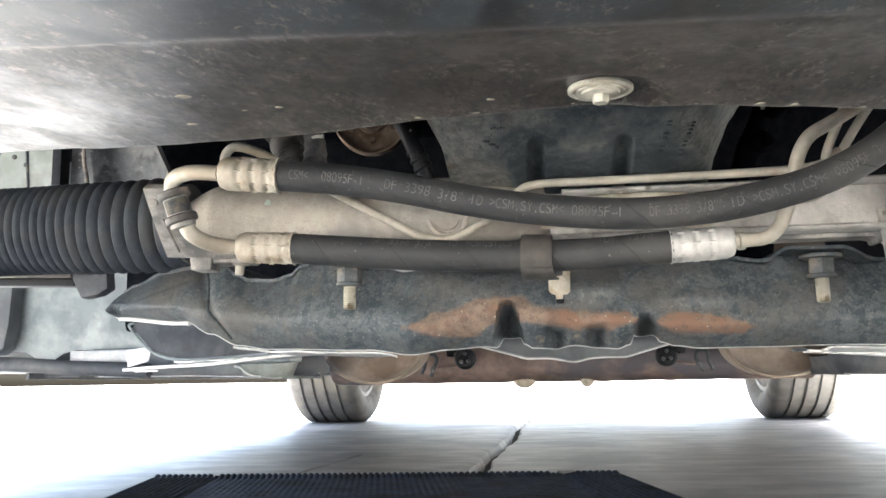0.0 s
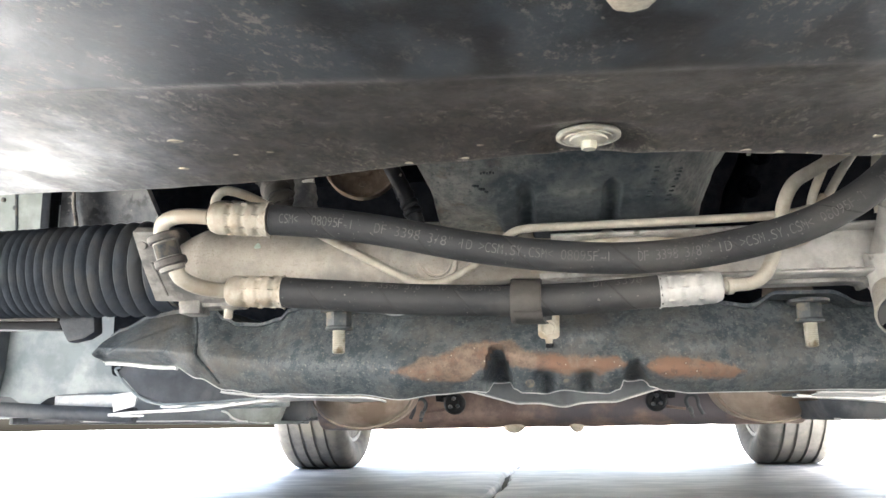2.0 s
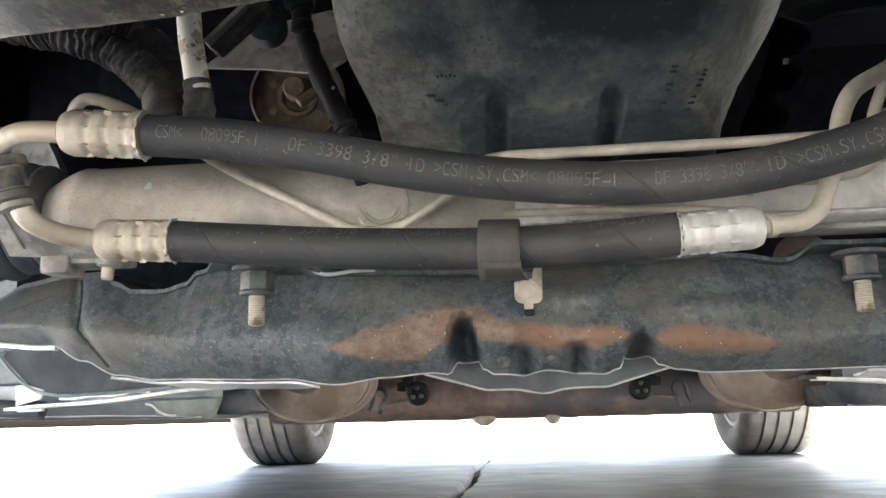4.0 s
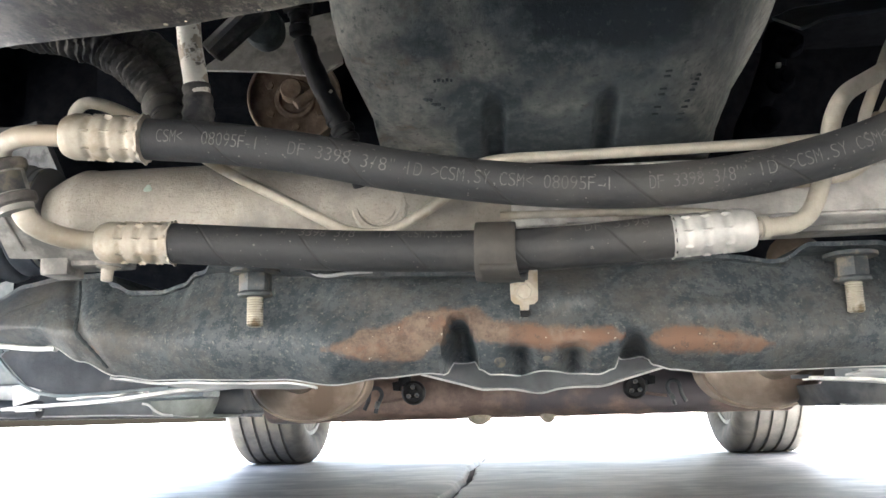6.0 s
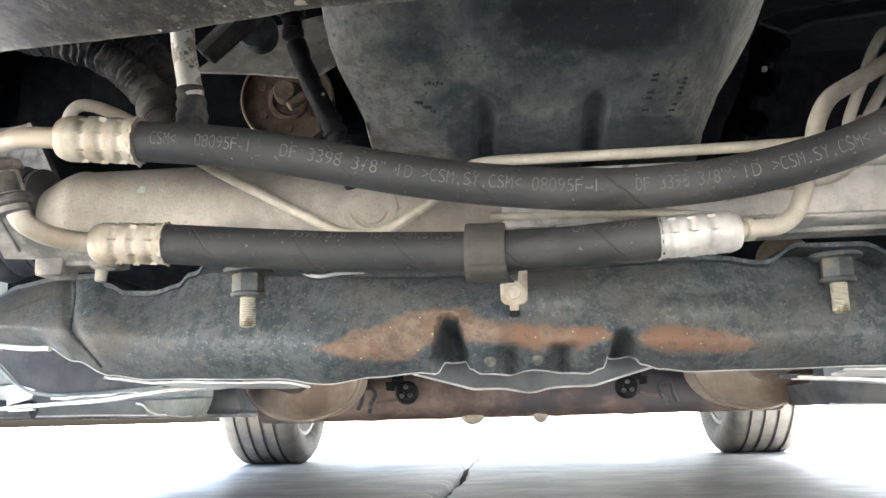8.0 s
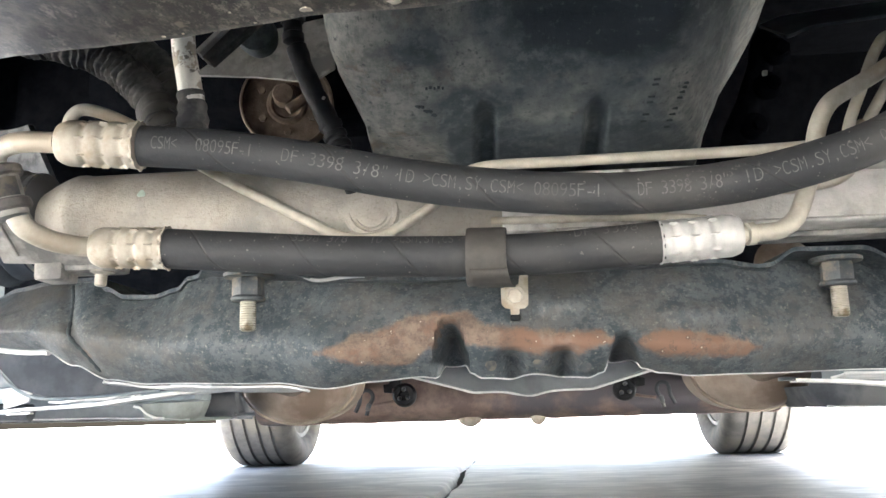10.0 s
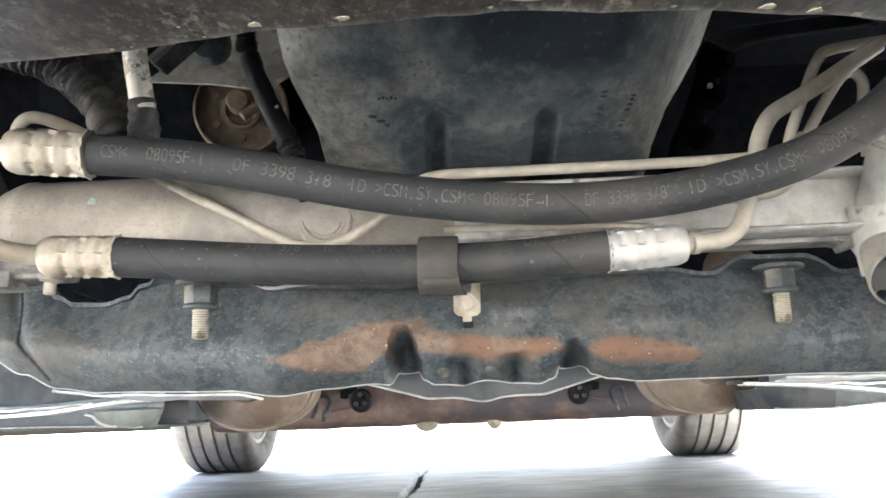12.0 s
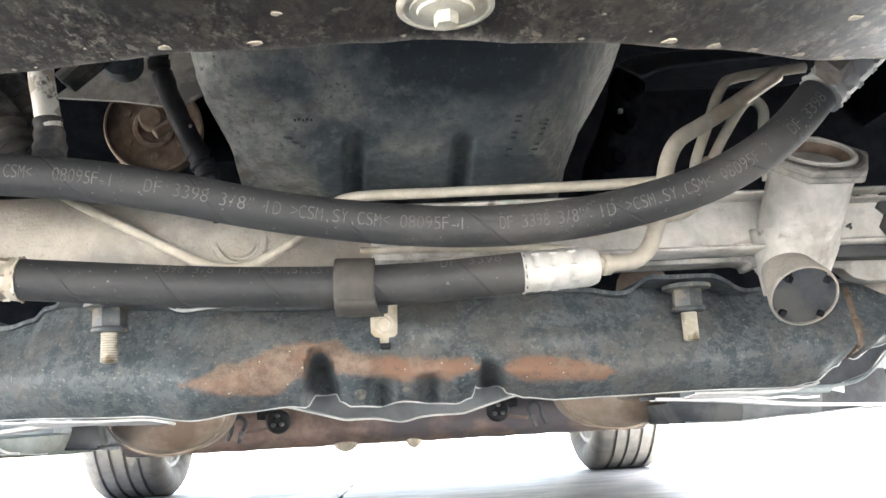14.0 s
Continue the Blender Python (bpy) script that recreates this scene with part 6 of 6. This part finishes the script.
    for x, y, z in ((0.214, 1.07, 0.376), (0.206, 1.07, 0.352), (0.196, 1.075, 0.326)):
        part("lug", lathe([(0.004, -0.006), (0.0085, -0.004), (0.0092, 0.002), (0.0065, 0.006), (0.003, 0.007)], (x, y, z), (0.2, -1, -0.1), 20), M_SHADE_BLACK, gear)
        part("bolt_head", hexagon(0.0048, 0.004, 0.011, (x, y, z), (0.2, -1, -0.1), x * 90), M_SHADE_BLACK, gear)
    # Added pale chip paints a glint.
    part("glint_chip", box((0.1745, 0.972, 0.3235), (0.0026, 0.003, 0.0026), 0.0006), M_ZINC, gear, "pale chip standing in for a small glint")
    solo("bay_panel", sheet(20, 5, lambda u, v: (0.1985 + 0.09 * u, 1.0 + 0.05 * v, 0.3590 + 0.0085 * u + 0.030 * v - 0.004 * bump1(u, 0.0, 0.1)), 0.002), M_DARK, (0.24, 1.0, 0.345), "grey inner panel in the engine bay", "panel")


build_engine_bay()


# ---- left side suspension and liners ----
def build_left():
    lin = thing("fender_liner", (-0.65, 1.36, 0.345), "pale dusty inner fender panel with a seam and clips", "panel")
    part("panel", sheet(20, 14, lambda u, v: (-0.72 + 0.145 * u, 1.36 - 0.01 * v, 0.345 + 0.105 * v), 0.004), M_GREEN, lin)
    part("seam", tube([(-0.6235, 1.355, 0.345), (-0.6245, 1.351, 0.385), (-0.6265, 1.345, 0.45)], 0.0016, n=8), M_NUT, lin, "dark seam")
    for x, z, r in ((-0.643, 0.426, 0.003), (-0.624, 0.438, 0.0035), (-0.627, 0.415, 0.003), (-0.668, 0.44, 0.012)):
        part("clip", lathe([(r, -0.001), (r, 0.001), (r * 0.6, 0.002), (r * 0.1, 0.0022)], (x, 1.355 - 0.095 * (z - 0.345), z), (0, -1, 0), 16), M_NUT, lin, "dark clip")
    gus = thing("frame_gusset", (-0.48, 1.3, 0.345), "dull grey stained frame gusset with a weld bead", "bracket")
    part("gusset_plate", sheet(24, 12, lambda u, v: (-0.536 + u * (0.143 - 0.045 * v), 1.30 + 0.02 * math.sin(3 * u) - 0.012 * bump1(u, 0.25, 0.1), 0.345 + 0.095 * v), 0.006), M_GUSSET, gus)
    part("weld_bead", tube([(-0.506, 1.286, 0.352), (-0.508, 1.286, 0.378), (-0.513, 1.287, 0.40), (-0.515, 1.288, 0.435)], 0.0024, n=8, res=12, ripple=lambda s: 0.0005 * math.sin(s / 0.004 * 6.28)), M_DULL, gus, "pale weld bead")
    # Added black strip paints the dark gap beside the gusset.
    solo("gap_strip", box((-0.5435, 1.29, 0.39), (0.012, 0.02, 0.10), 0.003), M_BLACK, (-0.5435, 1.29, 0.34), "black strip standing in for the dark gap at the frame rail", "bracket")
    link = thing("stabiliser_link", (-0.4, 1.03, 0.223), "dark flat channel bar below the bellows", "bar")
    part("upper_flange", box((-0.412, 1.03, 0.2325), (0.10, 0.018, 0.0055), 0.001, Euler((0, 0.03, 0)).to_matrix()), M_STRAP, link, "brown filmed upper flange")
    part("pale_edge", box((-0.412, 1.0205, 0.2298), (0.10, 0.002, 0.0008), 0.0002, Euler((0, 0.03, 0)).to_matrix()), M_GREY, link, "thin pale edge")
    part("lower_flange", box((-0.412, 1.034, 0.2262), (0.10, 0.016, 0.0062), 0.001, Euler((0, 0.03, 0)).to_matrix()), M_BLACK, link)
    solo("link_bracket", plate([(-0.366, 0.234), (-0.333, 0.234), (-0.3315, 0.2185), (-0.340, 0.2135), (-0.3542, 0.2108), (-0.3595, 0.2200)], lambda p, q, d: (p, 1.024 + d, q), 0.014, 0.002), M_DARK, (-0.35, 1.03, 0.21), "dark grey folded steel bracket", "bracket")
    for sx in (-1, 1):
        arm = thing("control_arm", (sx * 0.45, 1.33, 0.165), "dark pressed steel lower control arm behind the crossmember", "control arm", "control arms")
        o = (-0.006 if sx < 0 else 0.055)
        part("arm_plate", plate([(0.25, 0.170), (0.30, 0.1665), (0.345, 0.166), (0.372, 0.174), (0.396, 0.198), (0.392, 0.203), (0.30, 0.215), (0.25, 0.20)], lambda p, q, d: (sx * p + o, 1.2 + d, q), 0.02, 0.002), M_DARK, arm)
        part("arm_rim", tube([(sx * q[0] + o, 1.198, q[1]) for q in ((0.392, 0.203), (0.396, 0.198), (0.372, 0.174), (0.347, 0.1655), (0.30, 0.166), (0.25, 0.169))], 0.0014, n=8), M_BODY, arm)
        part("arm_web", plate([(0.28, 0.165), (0.42, 0.163), (0.43, 0.175), (0.28, 0.19)], lambda p, q, d: (sx * p + o, 1.36 + d, q), 0.05, 0.004), M_BODY, arm)
        near, far, z0, z1, y0 = (0.21, 0.484, 0.1705, 0.1592, 1.23) if sx < 0 else (0.274, 0.60, 0.1655, 0.1465, 1.30)
        brace = thing("body_brace", (sx * 0.4, 1.35, 0.16), "flat pale steel brace between crossmember and body", "brace", "body braces")
        # Pale colour carries the blown-out light on the brace.
        part("bar", sheet(40, 4, lambda u, v: (sx * (near + (far - near) * u), y0 + 0.13 * u + (0.020 + 0.012 * u) * (v - 0.5) * (1 + 0.35 * math.sin(7 * u)), z0 + (z1 - z0) * u + 0.0010 * math.sin(9 * u) + 0.0005 * noise.noise(Vector((u * 30, v, sx)))), 0.0028), M_EDGE, brace)
        part("bar_end", lathe([(0.002, -0.0018), (0.0085, -0.0016), (0.0085, 0.0016), (0.002, 0.0018)], (sx * (near - 0.004), y0, z0), (0, 0, 1), 18), M_DARK, brace, "dark rubber-tipped end")
        part("prong", sheet(12, 3, lambda u, v: (sx * (far - 0.055 + 0.035 * u), y0 + 0.085 + 0.02 * u + 0.014 * (v - 0.5) * math.sin(math.pi * (0.15 + 0.7 * u)), z1 - 0.0022), 0.0016), M_EDGE, brace)
        part("end_tab", plate([(0.522, 0.185), (0.487, 0.189), (0.492, 0.170), (0.520, 0.163)], lambda p, q, d: (sx * p, 1.42 + d, q), 0.003, 0.0008), M_EDGE, brace)
        part("second_bar", sheet(24, 3, lambda u, v: (sx * (near + 0.07 + 0.10 * u), y0 - 0.02 + 0.05 * u + 0.012 * (v - 0.5), z0 - 0.0035 - 0.002 * u + 0.0008 * math.sin(13 * u)), 0.0018), M_EDGE, brace)
        # floor cover: a turned-down front lip in overlapping lengths, then the flat underside
        low = ((0.29, 0.1440), (0.345, 0.1475), (0.369, 0.1495), (0.47, 0.1517), (0.60, 0.1530)) if sx < 0 else ((0.33, 0.1418), (0.43, 0.1400), (0.488, 0.1430), (0.603, 0.1480))
        joints = ((0.326, M_GREEN), (0.386, M_SHEET), (0.475, M_SHEET), (0.60, None)) if sx < 0 else ((0.352, M_DARK), (0.425, M_SHEET), (0.520, M_DARK), (0.60, None))
        cover = thing("floor_cover", (sx * 0.40, 1.5, 0.141), "blue-grey sheet cover under the floor with a turned-down lip", "cover", "floor covers")
        for n, ((a, skin_material), (b, _)) in enumerate(zip(joints, joints[1:])):
            def skin(u, v):
                x = a + (b + 0.004 - a) * u
                lo = knots(low, x) + 0.022 * (1 - min(1.0, u / 0.22)) ** 2 * (n == 0)
                y = 1.478 + 0.004 * n + 0.5 * max(0.0, 0.02 - (x - a)) * (n == 0)
                a2 = min(1.0, v / 0.55) * math.pi / 2
                if v < 0.55:
                    return (sx * x, y + 0.012 * (1 - math.cos(a2)) - 0.003 * math.sin(2 * a2), 0.190 - (0.190 - lo) * math.sin(a2))
                return (sx * x, y + 0.012 + 0.30 * (v - 0.55), lo + 0.003 * (v - 0.55))
            part("length", sheet(24, 16, skin, 0.002), skin_material, cover)
        x0 = joints[0][0] + 0.012
        part("lip_edge", tube([(sx * (x0 + (0.595 - x0) * i / 40), 1.4855, knots(low, x0 + (0.595 - x0) * i / 40) - 0.0002) for i in range(41)], 0.0008, n=6, res=1), M_EDGE, cover, "bright lip")
        if sx < 0:
            part("bright_fold", tube([(-0.398, 1.472, 0.1630), (-0.390, 1.471, 0.1610), (-0.382, 1.470, 0.1545), (-0.372, 1.470, 0.1500), (-0.362, 1.471, 0.1490)], 0.0014, n=8), M_EDGE, cover, "bright fold")
            # Added dark plate fills the gap with painted shade.
            part("dark_gap_plate", plate([(-0.375, 0.190), (-0.296, 0.190), (-0.294, 0.165), (-0.289, 0.1530), (-0.296, 0.1485), (-0.345, 0.1500)], lambda p, q, d: (p, 1.515 + d, q), 0.03, 0.006), M_DARK, cover, "dark plate standing in for the shaded gap")


build_left()


# ---- exhaust and rear beam ----
def build_exhaust(x, group):
    e = thing("exhaust_resonator", (x, 1.8, 0.138), "weathered tan steel exhaust resonator slung under the floor", "exhaust", group)

    bm = lathe([(0.02, -0.006), (0.045, -0.002), (0.064, 0.008), (0.071, 0.022), (0.074, 0.034), (0.0735, 0.05), (0.0735, 0.11), (0.06, 0.14), (0.025, 0.17)], (0, 0, 0), (0, 1, 0), 56)
    bmesh.ops.scale(bm, verts=bm.verts, vec=(1, 1, 0.72))
    bmesh.ops.translate(bm, verts=bm.verts, vec=(x, 1.585, 0.1925))
    part("can", bm, M_MUFFLER, e)
    part("seam", tube([(x + 0.0755 * math.cos(g), 1.622, 0.1925 + 0.0755 * 0.72 * math.sin(g)) for g in [math.pi + math.pi * i / 14 for i in range(15)]], 0.0022, n=8, res=3), M_MUFFLER, e)
    part("pipe", tube([(x, 1.60, 0.195), (x, 1.5, 0.205), (x * 0.9, 1.4, 0.235), (x * 0.85, 1.3, 0.27)], 0.025, n=20), M_MUFFLER, e)
    part("tail_pipe", tube([(x, 1.74, 0.2), (x, 2.2, 0.215), (x, 3.2, 0.24), (x, 3.97, 0.27)], 0.024, n=16), M_MUFFLER, e)


build_exhaust(-0.245, "exhaust resonators")
build_exhaust(0.325, "exhaust resonators")


def build_beam():
    b = thing("rear_beam", (0.03, 2.0, 0.137), "brown rust-filmed cross beam under the floor", "beam")

    def fn(u, v):
        x = -0.40 + 0.86 * u
        a = math.pi * (v - 0.5)
        y = 2.02 - 0.07 * math.cos(a) + 0.012 * bump1(x, 0.02, 0.05)
        z = 0.165 - 0.028 * math.sin(-a) - 0.0 + 0.004 * bump1(x, 0.02, 0.12) * (1 - v)
        return (x, y, 0.165 + (0.028 if a < 0 else 0.065) * math.sin(a) + 0.0025 * noise.noise(Vector((x * 25, 2, 0))) * (1 - v))
    part("beam_skin", sheet(80, 12, fn, 0.003), M_SHIELD, b)
    part("lower_flange", sheet(80, 2, lambda u, v: (-0.40 + 0.86 * u, 2.02 + 0.05 * (v - 0.5), 0.1372 + 0.0012 * noise.noise(Vector((u * 30, 0, 0)))), 0.003), M_SHIELD, b)
    for x, w in ((-0.045, 0.021), (0.069, 0.014)):
        part("drain_plug", lathe([(w, 0.006), (w, 0.001), (w * 0.86, -0.006), (w * 0.4, -0.012), (w * 0.1, -0.013)], (x, 2.0, 0.1365), (0, 0, 1), 22), M_ZINC, b, "pale plug")
    for x, y in ((-0.1305, 1.80), (0.1955, 1.85)):
        h = thing("exhaust_hanger", (x, y, 0.148), "black rubber exhaust hanger ring on a steel hook", "hanger", "exhaust hangers")
        sgn = -1 if x < 0 else 1
        zc = 0.1745
        part("rubber", lathe([(0.0055, -0.009), (0.008, -0.012), (0.014, -0.012), (0.0172, -0.008), (0.0178, 0.0), (0.0172, 0.008), (0.014, 0.012), (0.008, 0.012), (0.0055, 0.009)], (x, y, zc), (0, -1, 0), 36), M_BLACK, h)
        for dx, dz in ((-0.006, -0.005), (0.006, -0.004), (0, 0.008)):
            part("peg", lathe([(0.0028, 0.0), (0.0034, 0.016), (0.0015, 0.018)], (x + dx, y, zc + dz), (0, -1, 0), 12), M_NUT, h)
        part("clamp_block", plate([(0.006, 0.010), (0.019, 0.010), (0.019, 0.003), (0.030, 0.004), (0.031, 0.016), (0.022, 0.017), (0.021, 0.026), (0.004, 0.028)], lambda p, q, d: (x + sgn * p, y - 0.008 + d, zc + q), 0.018, 0.0015), M_BLACK, h)
        part("arm", tube([(x + sgn * 0.012, y, zc - 0.008), (x + sgn * 0.028, y - 0.002, zc - 0.011), (x + sgn * 0.046, y - 0.002, zc - 0.0135)], 0.0024, n=10), M_SHIELD, h)
        part("hook", tube([(x + sgn * 0.0565, y - 0.004, zc - 0.028), (x + sgn * 0.053, y - 0.004, zc - 0.016), (x + sgn * 0.047, y - 0.004, zc - 0.002), (x + sgn * 0.0505, y - 0.004, zc + 0.0065), (x + sgn * 0.058, y - 0.004, zc + 0.0085), (x + sgn * 0.0645, y - 0.004, zc + 0.004),
                           (x + sgn * 0.067, y - 0.004, zc - 0.010), (x + sgn * 0.073, y - 0.004, zc - 0.023)], 0.0030, n=12), M_DARK, h)
        part("hook_end", lathe([(0.001, -0.006), (0.0034, -0.0045), (0.0038, 0.0), (0.0034, 0.0045), (0.001, 0.006)], (x + sgn * 0.0535, y - 0.006, zc - 0.016), (sgn * 0.3, 0, -1), 14), M_NUT, h)
    solo("rear_valance", sheet(40, 4, lambda u, v: (-0.75 + 1.5 * u, 3.98, 0.26 + 0.2 * v), 0.004), M_BLACK, (0, 3.98, 0.26), "black rear valance panel", "panel")


build_beam()


# ---- rubber mat on the slab ----
def build_mat():
    m = thing("floor_mat", (-0.2, 1.45, 0.0), "black ribbed rubber mat lying on the concrete", "mat")
    turn = math.atan2(0.05, 0.676)
    o, ux, uy = Vector((-0.576, 1.625, 0)), Vector((math.cos(turn), math.sin(turn), 0)), Vector((math.sin(turn) + 0.14, -math.cos(turn), 0)).normalized()

    def fn(u, v):
        a, b = 0.678 * u, 0.55 * v
        side = min(a, 0.678 - a)
        rib = abs(math.sin(math.pi * a / 0.0088))
        if side < 0.092 or b < 0.030:
            z = 0.0045 + 0.0035 * rib
        else:
            # sunk middle with a swirled relief
            z = 0.0028 + 0.0016 * abs(math.sin(70 * math.hypot(a - 0.33, (b - 0.30) * 2.2) + 2.0 * noise.noise(Vector((a * 7, b * 9, 0))))) + 0.0008 * rib
        if abs(side - 0.092) < 0.005 or abs(b - 0.030) < 0.004:
            z -= 0.0025
        z += 0.003 * bump1(b, 0.006, 0.006)
        return o + ux * a + uy * b + Vector((0, 0, z))
    part("ribbed_top", sheet(620, 60, fn), M_MAT, m)
    base = plate([(0, 0), (0.678, 0), (0.678, 0.55), (0, 0.55)], lambda p, q, d: o + ux * p + uy * q + Vector((0, 0, 0.0005 + d)), 0.0036, 0.001)
    part("backing", base, M_MAT, m)
    solo("leaf_chip", plate([(-0.012, -0.004), (-0.003, -0.006), (0.011, 0.001), (0.006, 0.006), (-0.004, 0.002)], lambda p, q, d: (0.027 + p, 1.632 + q * 1.6, 0.0085 + d + 0.25 * abs(p)), 0.002), M_SPOT, (0.027, 1.632, 0.008), "small dry curled leaf chip lying on the mat", "leaf chip")


build_mat()
